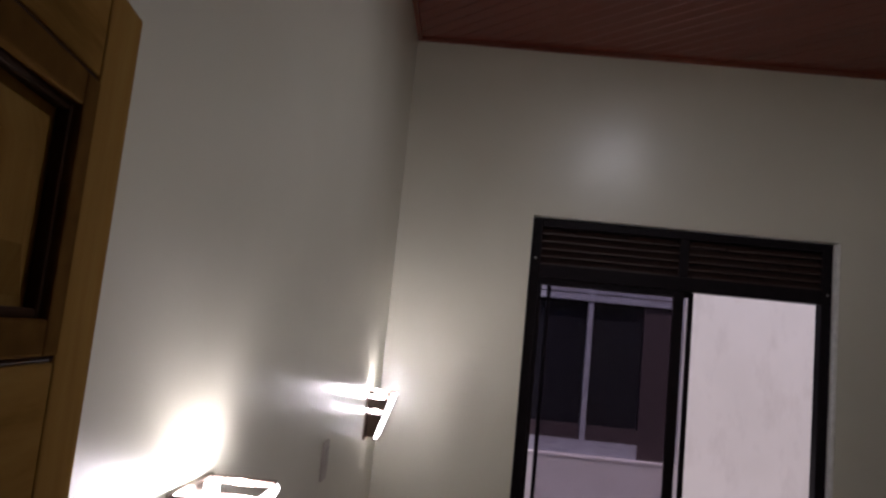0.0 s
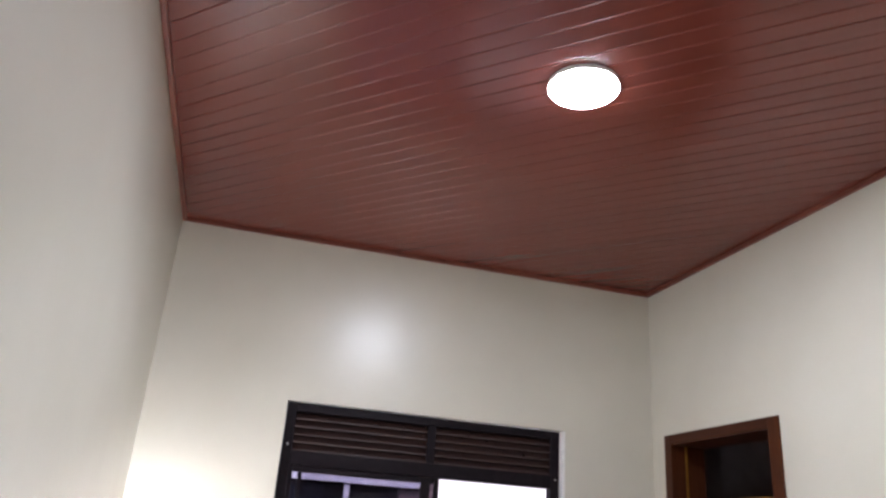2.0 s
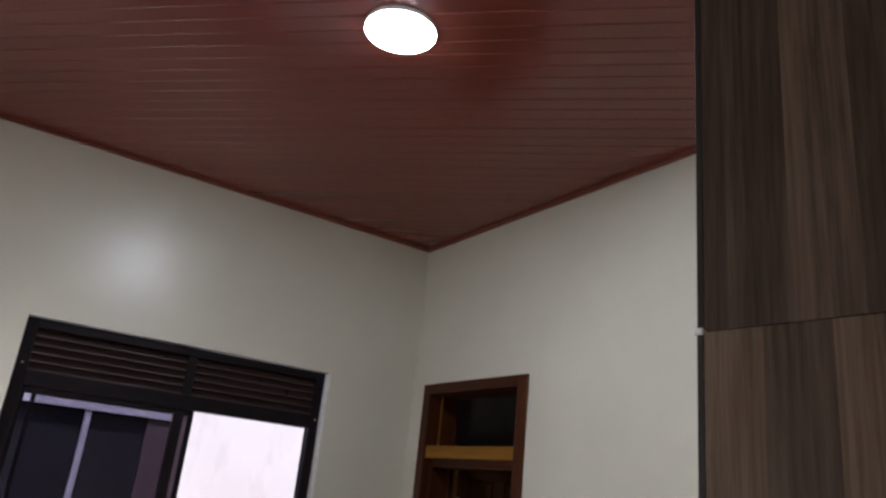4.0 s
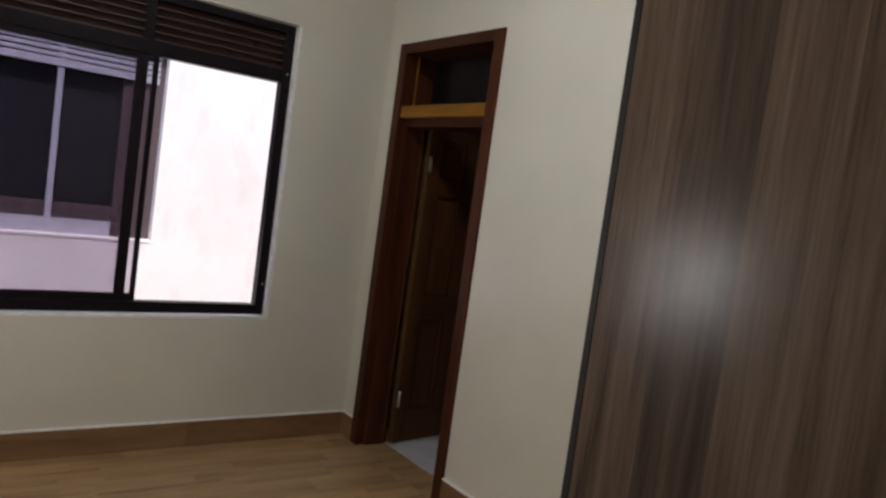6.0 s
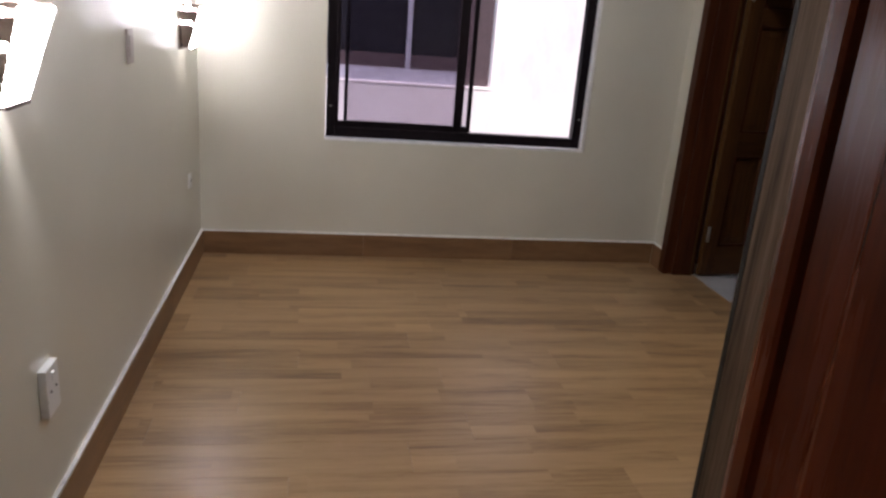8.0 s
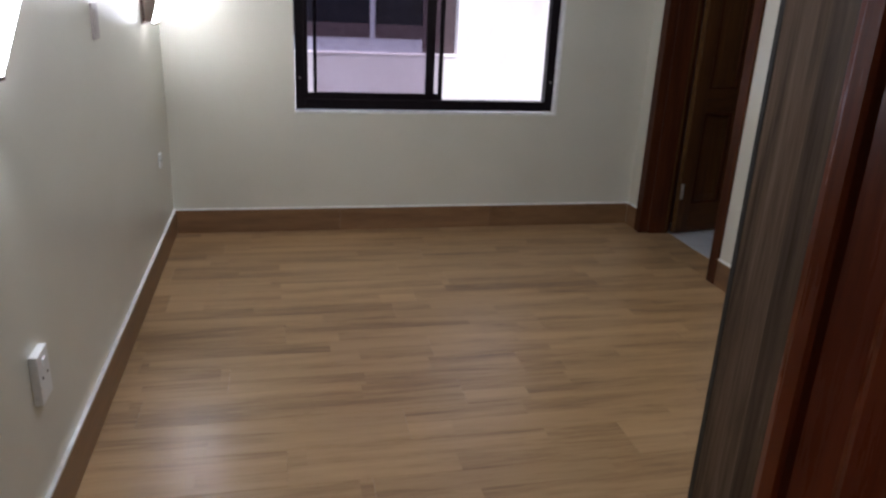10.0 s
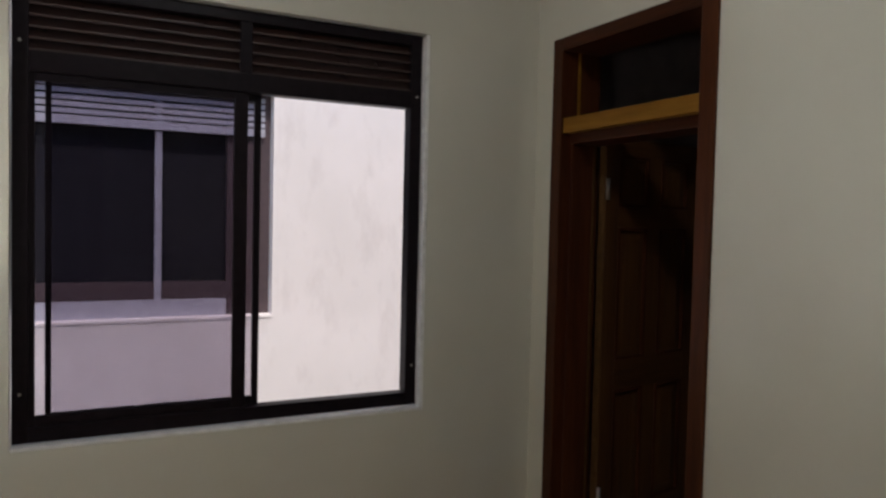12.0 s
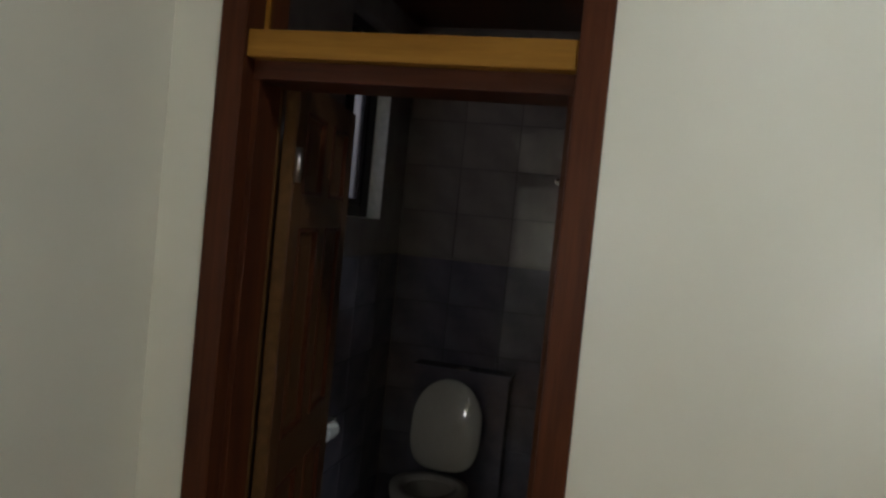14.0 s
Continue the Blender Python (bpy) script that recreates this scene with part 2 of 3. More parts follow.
printed_planks(M_LAM, 0.108, 3)
printed_planks(M_LAM_TOP, 0.108, 11.45)
M_EDGE = plain("dark_edge_strip", (0.030, 0.026, 0.024), 0.55, 0.0, 0.12, 30.0, 0.2)
M_CARCASS = plain("white_carcass_board", (0.75, 0.74, 0.72), 0.4)
M_ALU = plain("bronze_aluminium", (0.010, 0.007, 0.009), 0.40, 0.0, 0.25, 30.0, 0.10)
M_LOUV = plain("brown_louvre", (0.030, 0.015, 0.012), 0.30)
M_LIP = plain("brown_slat_edge", (0.048, 0.028, 0.024), 0.4)
M_REVEAL = plain("white_reveal_paint", (0.80, 0.79, 0.76), 0.5)
M_TINT = glazing("tinted_glass", (0.60, 0.57, 0.625))
M_CLEAR = glazing("clear_glass", (0.95, 0.95, 0.94))
M_DARKGLASS = plain("dark_reflecting_glass", (0.020, 0.019, 0.024), 0.16, 0, 0.1, 3.0)
M_EXTFRAME = plain("pale_metal_frame", (0.42, 0.41, 0.47), 0.4)
M_EXTBROWN = plain("outside_brown_frame", (0.075, 0.050, 0.056), 0.5)
M_WHITE = plain("white_plastic", (0.80, 0.80, 0.78), 0.3, 0, 0.03)
M_CHROME = plain("chrome_metal", (0.62, 0.60, 0.58), 0.18, 1.0, 0.06)
M_STEEL = plain("brushed_steel", (0.45, 0.44, 0.42), 0.32, 1.0, 0.06)
M_PLATE = plain("lamp_back_plate", (0.30, 0.24, 0.22), 0.22, 1.0, 0.06)
M_LED = glowing("ceiling_lamp_light", (0.90, 0.95, 1.0), LAMP_POWER)
M_BULB = glowing("bulb_light", (0.98, 0.98, 0.99), BULB_POWER)
M_CRYSTAL = glowing("lit_crystal", (0.98, 0.98, 0.99), SCONCE_POWER)
M_UNDERLAY = plain("brown_floor_bed", (0.16, 0.09, 0.045), 0.8)
M_GROUT = plain("pale_grout", (0.42, 0.40, 0.36), 0.8)
M_DARKGROUT = plain("dark_grout", (0.075, 0.07, 0.07), 0.8)
M_TILE_LO = plain("dark_slate_tile", (0.120, 0.112, 0.140), 0.07, 0, 0.25, 6.0)
M_TILE_HI = plain("grey_wall_tile", (0.200, 0.172, 0.170), 0.07, 0, 0.15, 6.0)
M_TILE_FL = plain("pale_floor_tile", (0.55, 0.54, 0.53), 0.3, 0, 0.08, 6.0)
M_CERAMIC = plain("white_ceramic", (0.50, 0.485, 0.45), 0.03, 0, 0.02)
M_PAPER = plain("white_paper", (0.8, 0.8, 0.78), 0.9, 0, 0.03)
M_GROUND = plaster("concrete_ground", (0.30, 0.29, 0.27), (0.42, 0.40, 0.38), 0.9, 0.5)
M_HALL = plaster("hall_paint", (0.58, 0.55, 0.48), (0.64, 0.60, 0.53), 0.5, 0.1)
M_TERRA = plaster("terracotta_paint", (0.50, 0.22, 0.13), (0.62, 0.30, 0.19), 0.85, 0.4)
M_SWITCH = plain("beige_plastic", (0.38, 0.33, 0.30), 0.35, 0, 0.03)
M_ROOF = plain("roof_sheet", (0.22, 0.09, 0.06), 0.5)


# ---- mesh helpers ----
def add_box(bm, lo, hi, bevel=0.0):
    lo, hi = Vector(lo), Vector(hi)
    made = bmesh.ops.create_cube(bm, size=1.0, matrix=Matrix.Translation((lo + hi) / 2) @ Matrix.Diagonal((*(hi - lo), 1)))
    if bevel:
        edges = list({e for v in made["verts"] for e in v.link_edges})
        bmesh.ops.bevel(bm, geom=edges, offset=bevel, segments=2, affect='EDGES', profile=0.6)


def add_cylinder(bm, a, b, r1, r2=None, segs=24):
    a, b = Vector(a), Vector(b)
    rot = (b - a).to_track_quat("Z", "Y").to_matrix().to_4x4()
    bmesh.ops.create_cone(bm, cap_ends=True, segments=segs, radius1=r1, radius2=r1 if r2 is None else r2, depth=(b - a).length,
                          matrix=Matrix.Translation((a + b) / 2) @ rot)


def prism(bm, outline, lift):
    """An outline of 3D points swept along a vector."""
    lift = Vector(lift)
    low = [bm.verts.new(p) for p in outline]
    top = [bm.verts.new(Vector(p) + lift) for p in outline]
    n = len(low)
    bm.faces.new(low[::-1])
    bm.faces.new(top)
    for i in range(n):
        bm.faces.new((low[i], low[(i + 1) % n], top[(i + 1) % n], top[i]))
    bmesh.ops.recalc_face_normals(bm, faces=bm.faces)


def mesh(name, bm, material, smooth=False):
    me = bpy.data.meshes.new(name)
    bm.to_mesh(me)
    bm.free()
    me.materials.append(material)
    if smooth:
        for p in me.polygons:
            p.use_smooth = True
    return me


def part(name, bm, material, parent=None, label="", smooth=False):
    ob = new(name, mesh(name, bm, material, smooth))
    if parent is not None:
        ob.parent = parent
        ob.matrix_parent_inverse = parent.matrix_world.inverted()
    if label:
        ob["label"] = label
    return ob


def boxes(name, spans, material, parent=None, label="", bevel=0.0):
    bm = bmesh.new()
    for lo, hi in spans:
        add_box(bm, lo, hi, bevel)
    return part(name, bm, material, parent, label)


def box(name, lo, hi, material, parent=None, label="", bevel=0.0):
    return boxes(name, [(lo, hi)], material, parent, label, bevel)


def thing(name, place, label, category, group="", kind=""):
    ob = new(name)
    ob.location = place
    bpy.context.view_layer.update()
    return tagged(ob, label, category, group, kind)


def structure(ob, label, category):
    return tagged(ob, label, category, kind="structure")


# ---- walls ----
structure(boxes("wall_north", [
    ((-T, 0, -0.1), (WX0 - 0.006, T, H + 0.1)), ((WX1 + 0.024, 0, -0.1), (W + T / 2, T, H + 0.1)),
    ((WX0 - 0.006, 0, -0.1), (WX1 + 0.024, T, WZ0 - 0.020)), ((WX0 - 0.006, 0, WZ1 + 0.006), (WX1 + 0.024, T, H + 0.1))], M_WALL), "cream painted plaster wall around the window", "wall")
structure(box("wall_west", (-T, YS - 2.6, -0.1), (0, 0, H + 0.1), M_WALL), "long cream painted plaster wall with sconces", "wall")
structure(boxes("wall_east", [
    ((W, DY0, -0.1), (W + T, 0, H + 0.1)), ((W, -3.6, -0.1), (W + T, DY1, H + 0.1)), ((W, DY1, DZ), (W + T, DY0, H + 0.1))], M_WALL),
    "cream painted plaster wall with the bathroom doorway", "wall")
structure(boxes("wall_south", [
    ((0, YS - T, -0.1), (EX0, YS, H + 0.1)), ((EX1, YS - T, -0.1), (2.4, YS, H + 0.1)), ((EX0, YS - T, EZ), (EX1, YS, H + 0.1))], M_WALL),
    "cream painted entrance wall with the doorway", "wall")
structure(boxes("wall_closet", [((2.15, YS, -0.1), (2.3, -3.35, H + 0.1)), ((2.15, -3.50, -0.1), (W, -3.35, H + 0.1))], M_WALL), "plain plaster wall behind the wardrobe", "wall")
structure(boxes("wall_hall", [((2.2, -6.6, -0.1), (2.4, YS - T, H + 0.1)), ((0, -6.6, -0.1), (2.2, -6.4, H + 0.1))], M_HALL), "plain painted hall walls", "wall")
structure(box("wall_bathroom_east", (BX1, BY0, -0.1), (BX1 + T, T, H + 0.1), M_TILE_HI), "bathroom end wall behind the tiles", "wall")
structure(box("wall_bathroom_south", (W + T, BY0 - T, -0.1), (BX1 + T, BY0, H + 0.1), M_TILE_HI), "plain dark bathroom side wall", "wall")
structure(boxes("wall_bathroom_north", [((W + T / 2, 0, -0.1), (BX1, T, BWZ0)), ((W + T / 2, 0, BWZ1), (BX1, T, H + 0.1)), ((W + T / 2, 0, BWZ0), (BWX0, T, BWZ1)), ((BWX1, 0, BWZ0), (BX1, T, BWZ1))], M_TILE_HI),
    "bathroom wall around its small window", "wall")

# ---- ceiling: narrow glossy boards laid diagonally ----
def ceiling():
    bm = bmesh.new()
    add_box(bm, (-T, YS - 2.6, H + 0.02), (W + T, T, H + 0.12))
    pitch, half = 0.083, 0.5 ** 0.5
    # rounded shoulder of a board: an arc of 4.5 mm radius down to its flat face
    edge = [(0.0, 0.0024)] + [(0.0047 - 0.0045 * math.sin(a), 0.0045 - 0.0045 * math.cos(a)) for a in (radians(d) for d in (55, 44, 33, 22, 11, 0))] + [(0.0080, 0.0)]
    for k in range(-2, 62):
        # a board as a shallow profile swept along the diagonal
        profile = [(pitch - u, h) if flip else (u, h) for flip in (False, True) for u, h in (edge[::-1] if flip else edge)]
        d0 = k * pitch
        rows = []
        for s in (-3.4, 3.4):
            rows.append([bm.verts.new(((d0 + u) * half + s * half, -4.05 + (d0 + u) * half - s * half, H + h)) for u, h in profile])
        for i in range(len(profile) - 1):
            bm.faces.new((rows[0][i], rows[0][i + 1], rows[1][i + 1], rows[1][i]))
    # trim to the room
    for co, no in (((-0.02, 0, 0), (-1, 0, 0)), ((W + 0.02, 0, 0), (1, 0, 0)), ((0, 0.02, 0), (0, 1, 0)), ((0, YS - 0.02, 0), (0, -1, 0))):
        geo = [f for f in bm.faces if f.calc_center_median().z < H + 0.015]
        geo = geo + list({e for f in geo for e in f.edges}) + list({v for f in geo for v in f.verts})
        bmesh.ops.bisect_plane(bm, geom=geo, plane_co=co, plane_no=no, clear_outer=True)
    me = mesh("ceiling", bm, M_CEIL, True)
    return new("ceiling", me)


structure(ceiling(), "dark red-brown glossy wood strip ceiling laid diagonally", "ceiling")
structure(boxes("ceiling_bathroom", [((W + T, BY0, 2.70), (BX1, 0, 2.80))], M_RED_X), "dark bathroom ceiling", "ceiling")
structure(boxes("cornice", [((0, -0.022, H - 0.022), (W, 0, H + 0.006)), ((0, YS, H - 0.022), (0.022, -0.022, H + 0.006)), ((W - 0.022, -3.35, H - 0.022), (W, -0.022, H + 0.006))],
    M_TRIM, bevel=0.006), "slim reddish wooden cornice strip", "trim")

# ---- bedroom window ----
def bedroom_window():
    win = structure(thing("window_1", (1.56, 0.06, WZ0), "", ""), "dark bronze sliding window with louvred top vents", "window")
    y0, y1 = 0.034, 0.100
    f = 0.055
    fr = boxes("window_frame", [((WX0, y0, WZ0), (WX0 + f, y1, WZ1)), ((WX1 - f, y0, WZ0), (WX1, y1, WZ1)), ((WX0 + f, y0, WZ0), (WX1 - f, y1, WZ0 + 0.06)),
        ((WX0 + f, y0, WZ1 - 0.045), (WX1 - f, y1, WZ1)), ((WX0 + f, y0, 2.137), (WX1 - f, y1, 2.215)), ((1.555, y0 + 0.002, 2.215), (1.605, y1, WZ1 - 0.045))],
        M_ALU, win, bevel=0.004)
    # fixed left light and the open sliding sash behind it
    for y, x0, x1, wl, wr in ((0.046, WX0 + f - 0.006, 1.592, 0.026, 0.056), (0.072, 0.850, 1.652, 0.022, 0.028)):
        s = boxes("sash", [((x0, y, WZ0 + 0.06), (x0 + wl, y + 0.018, 2.137)), ((x1 - wr, y, WZ0 + 0.06), (x1, y + 0.018, 2.137)),
            ((x0 + wl, y, WZ0 + 0.06), (x1 - wr, y + 0.018, WZ0 + 0.098)), ((x0 + wl, y, 2.105), (x1 - wr, y + 0.018, 2.137))], M_ALU, win, bevel=0.003)
        g = box("pane", (x0 + wl - 0.004, y + 0.007, WZ0 + 0.094), (x1 - wr + 0.004, y + 0.011, 2.109), M_TINT, s, "tinted glass pane")
        g.visible_shadow = False
    # louvres of the two top vents
    for x0, x1 in ((WX0 + f, 1.555), (1.605, WX1 - f)):
        for i in range(5):
            z = 2.216 + i * 0.042
            bm = bmesh.new()
            prism(bm, [(x0, 0.044, z), (x0, 0.049, z - 0.002), (x0, 0.088, z + 0.052), (x0, 0.083, z + 0.056)], (x1 - x0, 0, 0))
            slat = part("louvre_slat", bm, M_LOUV, win)
            box("slat_lip", (x0, 0.0395, z - 0.001), (x1, 0.0435, z + 0.006), M_LIP, slat, bevel=0.001)
    for x, z in ((WX0 + 0.026, 2.245), (WX1 - 0.024, 2.19), (WX0 + 0.026, 0.95), (WX1 - 0.024, 0.95)):
        bm = bmesh.new()
        add_cylinder(bm, (x, y0 - 0.002, z), (x, y0 + 0.004, z), 0.006, 0.006, 12)
        part("screw_cap", bm, M_STEEL, win, "steel screw cap")
    box("window_sill", (WX0 - 0.004, 0.001, WZ0 - 0.0195), (WX1 + 0.022, 0.034, WZ0 - 0.006), M_REVEAL, win, "white painted window sill", bevel=0.003)
    box("reveal", (WX1 + 0.004, 0.001, WZ0 - 0.006), (WX1 + 0.0235, 0.034, WZ1 + 0.004), M_REVEAL, win, "white painted reveal", bevel=0.004)
    return win


bedroom_window()

# ---- bathroom doorway and door ----
def bathroom_door():
    d = structure(thing("door_1", (W + 0.1, (DY0 + DY1) / 2, 0), "", ""), "dark red wooden bathroom door standing ajar with open transom", "door")
    x0, x1 = W - 0.014, W + T + 0.012
    j = 0.075
    for ya, yb in ((DY0 - j, DY0), (DY1, DY1 + j)):
        boxes("jamb", [((x0, ya, 0), (x1, yb, DZ))], M_RED, d, bevel=0.004)
    box("frame_head", (x0, DY1 + j, DZ - 0.062), (x1, DY0 - j, DZ), M_RED_Y, d, bevel=0.004)
    box("transom_bar", (x0 + 0.012, DY1 + j, 2.048), (x0 + 0.055, DY0 - j, 2.119), M_BAR, d, "pale unstained wooden transom bar", bevel=0.004)
    box("transom_rail", (x0 + 0.055, DY1 + j, 2.0), (x1, DY0 - j, 2.115), M_RED_Y, d, bevel=0.003)
    for ya, yb in ((DY0 - j - 0.018, DY0 - j), (DY1 + j, DY1 + j + 0.018)):
        box("door_stop", (x0 + 0.06, ya, 0), (x1 - 0.045, yb, 2.0), M_RED, d, bevel=0.002)
    box("transom_stop", (x0 + 0.09, DY0 - j - 0.012, 2.119), (x0 + 0.10, DY0 - j, DZ - 0.062), M_BAR, d, "thin pale wooden bead")
    return d


def panel_leaf(name, parent, m, width, height, thick, stile, rails, mat_v, mat_h, columns=1, bead_mat=None, bead=0.014, field=0.009):
    """A framed door leaf: local x along the width, y through the thickness, z up."""
    bm = bmesh.new()
    add_box(bm, (0, 0, 0), (stile, thick, height), 0.003)
    add_box(bm, (width - stile, 0, 0), (width, thick, height), 0.003)
    if columns == 2:
        add_box(bm, (width / 2 - stile / 2, 0.001, 0.02), (width / 2 + stile / 2, thick - 0.001, height - 0.02), 0.003)
    frame_ob = part(name, bm, mat_v, parent)
    bm = bmesh.new()
    for a, b in rails:
        add_box(bm, (stile, 0.0005, a), (width - stile, thick - 0.0005, b), 0.003)
    r = part("rail", bm, mat_h, frame_ob)
    cols = [(stile, width - stile)] if columns == 1 else [(stile, width / 2 - stile / 2), (width / 2 + stile / 2, width - stile)]
    for (_, z0), (z1, _) in zip(rails[:-1], rails[1:]):
        for a, b in cols:
            bm = bmesh.new()
            add_box(bm, (a, thick * 0.35, z0), (b, thick * 0.65, z1))
            # raised field with sloped shoulders on both faces, and a bead round it
            for y, s in ((thick * 0.35, -1), (thick * 0.65, 1)):
                m1, m2 = bead + 0.008, bead + 0.046
                lowv = [bm.verts.new((x, y + s * 0.0005, z)) for x, z in ((a + m1, z0 + m1), (b - m1, z0 + m1), (b - m1, z1 - m1), (a + m1, z1 - m1))]
                topv = [bm.verts.new((x, y + s * field, z)) for x, z in ((a + m2, z0 + m2), (b - m2, z0 + m2), (b - m2, z1 - m2), (a + m2, z1 - m2))]
                bm.faces.new(topv)
                for i in range(4):
                    bm.faces.new((lowv[i], lowv[(i + 1) % 4], topv[(i + 1) % 4], topv[i]))
            bmesh.ops.recalc_face_normals(bm, faces=bm.faces)
            part("panel", bm, mat_v, frame_ob)
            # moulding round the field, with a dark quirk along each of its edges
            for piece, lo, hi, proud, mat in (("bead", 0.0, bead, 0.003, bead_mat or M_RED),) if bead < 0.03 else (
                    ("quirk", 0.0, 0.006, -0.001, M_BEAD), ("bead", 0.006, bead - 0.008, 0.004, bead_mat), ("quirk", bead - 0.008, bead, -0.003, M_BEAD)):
                bm = bmesh.new()
                for y0, y1 in ((-proud, thick * 0.35), (thick * 0.65, thick + proud)):
                    add_box(bm, (a + lo, y0, z0 + lo), (a + hi, y1, z1 - lo), 0.003)
                    add_box(bm, (b - hi, y0, z0 + lo), (b - lo, y1, z1 - lo), 0.003)
                    add_box(bm, (a + hi, y0, z0 + lo), (b - hi, y1, z0 + hi), 0.003)
                    add_box(bm, (a + hi, y0, z1 - hi), (b - hi, y1, z1 - lo), 0.003)
                part(piece, bm, mat, frame_ob, "dark moulded bead" if piece == "bead" else "")
    frame_ob.matrix_parent_inverse = Matrix()
    frame_ob.matrix_basis = m
    return frame_ob


RAILS = [(0.0, 0.20), (0.86, 1.00), (1.56, 1.695), (1.945, 2.035)]
bath_door = bathroom_door()
# the leaf stands open inside the bathroom, hinged on the window side
bl = panel_leaf("leaf", bath_door, pose(0, 0, 0), 0.745, 2.035, 0.042, 0.10, [(0.0, 0.20), (0.80, 0.95), (1.60, 1.70), (1.95, 2.035)], M_BROWN, M_BROWN_Y, 2)
bl.matrix_basis = bath_door.matrix_world.inverted() @ pose(W + T + 0.02, -0.275, 0.012, 0, 0, 9.5)
for z in (0.25, 1.745):
    bm = bmesh.new()
    add_cylinder(bm, (W + T + 0.026, -0.284, z), (W + T + 0.026, -0.284, z + 0.10), 0.010)
    part("hinge", bm, M_STEEL, bath_door, "steel butt hinge", True)


lip = box("edge_lipping", (-0.004, 0.003, 0.0), (-0.0005, 0.039, 2.035), M_EDGEWOOD, bl, "pale unstained leaf edge")
lip.matrix_parent_inverse = Matrix()
box("stop_edge", (W + T - 0.034, DY0 - 0.075 - 0.022, 0.0), (W + T - 0.022, DY0 - 0.075 - 0.0185, 2.0), M_EDGEWOOD, bath_door, "pale unstained edge of the door stop")


def lever(parent, m, flip=1):
    """A lever handle on a long plate; local x along the leaf, y away from it."""
    bm = bmesh.new()
    add_box(bm, (-0.020, 0, -0.11), (0.020, 0.006 * flip, 0.11), 0.002)
    add_cylinder(bm, (0, 0, 0.03), (0, 0.045 * flip, 0.03), 0.010)
    add_cylinder(bm, (0.006, 0.042 * flip, 0.03), (-0.11, 0.046 * flip, 0.026), 0.009, 0.007)
    ob = part("door_handle", bm, M_STEEL, parent, "brushed steel lever handle")
    ob.matrix_parent_inverse = Matrix()
    ob.matrix_basis = m
    return ob


def entrance():
    d = structure(thing("door_2", (0.65, YS - 0.1, 0), "", ""), "golden brown panelled entrance door standing wide open", "door")
    y0, y1, j = YS - T - 0.012, YS + 0.014, 0.05
    for s, xa, xb in ((1, EX0, EX0 + j), (-1, EX1 - j, EX1)):
        # jamb with a rebate on the room side and a rounded stop
        inner = xb if s > 0 else xa
        outer = xa if s > 0 else xb
        bm = bmesh.new()
        prism(bm, [(outer, y0, 0), (inner - 0.010 * s, y0, 0), (inner, y0 + 0.012, 0), (inner, y1 - 0.110, 0), (inner - 0.004 * s, y1 - 0.102, 0), (inner - 0.006 * s, y1 - 0.096, 0),
                   (inner - 0.007 * s, y1 - 0.046, 0), (inner - 0.002 * s, y1 - 0.040, 0), (inner, y1 - 0.034, 0), (inner - 0.002 * s, y1 - 0.014, 0), (inner - 0.008 * s, y1, 0), (outer, y1, 0)], (0, 0, EZ))
        part("jamb", bm, M_FRAME, d)
        bm = bmesh.new()
        ax = outer
        prism(bm, [(ax, y1, 0), (ax - 0.055 * s, y1, 0), (ax - 0.055 * s, y1 + 0.008, 0), (ax - 0.02 * s, y1 + 0.016, 0), (ax + 0.022 * s, y1 + 0.016, 0), (ax + 0.026 * s, y1 + 0.006, 0), (ax + 0.026 * s, y1, 0)], (0, 0, EZ + 0.03))
        part("architrave", bm, M_FRAME, d)
    box("frame_head", (EX0 + j, y0, EZ - 0.05), (EX1 - j, y1, EZ), M_FRAME_X, d, bevel=0.004)
    box("transom_bar", (EX0 + j, y0 + 0.02, 2.065), (EX1 - j, y1 - 0.02, 2.13), M_FRAME_X, d, bevel=0.004)
    leaf = panel_leaf("leaf", d, pose(0, 0, 0), 0.762, 2.035, 0.042, 0.085, RAILS, M_LEAF, M_LEAF_Y, 2, M_MOULD, 0.044, 0.0125)
    leaf.matrix_basis = d.matrix_world.inverted() @ pose(0.163, YS - 0.045, 0.0, 0, 0, 97.9)
    lever(leaf, pose(0.70, 0.0, 1.02), -1)
    return d


entrance()

# ---- skirting ----
def skirting(name, runs):
    sk = structure(thing(name, (0, 0, 0), "", ""), "brown wood-look skirting tiles with a pale top joint", "baseboard")
    for axis, a0, a1, wall, side in runs:
        n = max(1, round(abs(a1 - a0) / 0.9))
        for i in range(n):
            u0 = a0 + (a1 - a0) * i / n + 0.0003
            u1 = a0 + (a1 - a0) * (i + 1) / n - 0.0003
            w0, w1 = sorted((wall, wall + side * 0.012))
            if axis == 0:
                box("skirting_tile", (u0, w0, 0.001), (u1, w1, 0.146), M_SKIRT, sk, bevel=0.002)
            else:
                box("skirting_tile", (w0, min(u0, u1), 0.001), (w1, max(u0, u1), 0.146), M_SKIRT_Y, sk, bevel=0.002)
        w0, w1 = sorted((wall, wall + side * 0.0125))
        if axis == 0:
            box("top_joint", (a0, w0, 0.146), (a1, w1, 0.156), M_REVEAL, sk, "pale painted top joint")
        else:
            box("top_joint", (w0, min(a0, a1), 0.146), (w1, max(a0, a1), 0.156), M_REVEAL, sk, "pale painted top joint")
    return sk


skirting("baseboard", [(0, 0.012, W - 0.012, 0, -1), (1, 0.0, YS, 0, 1), (1, -0.012, DY0 + 0.002, W, -1), (1, DY1 - 0.002, -3.35, W, -1)])

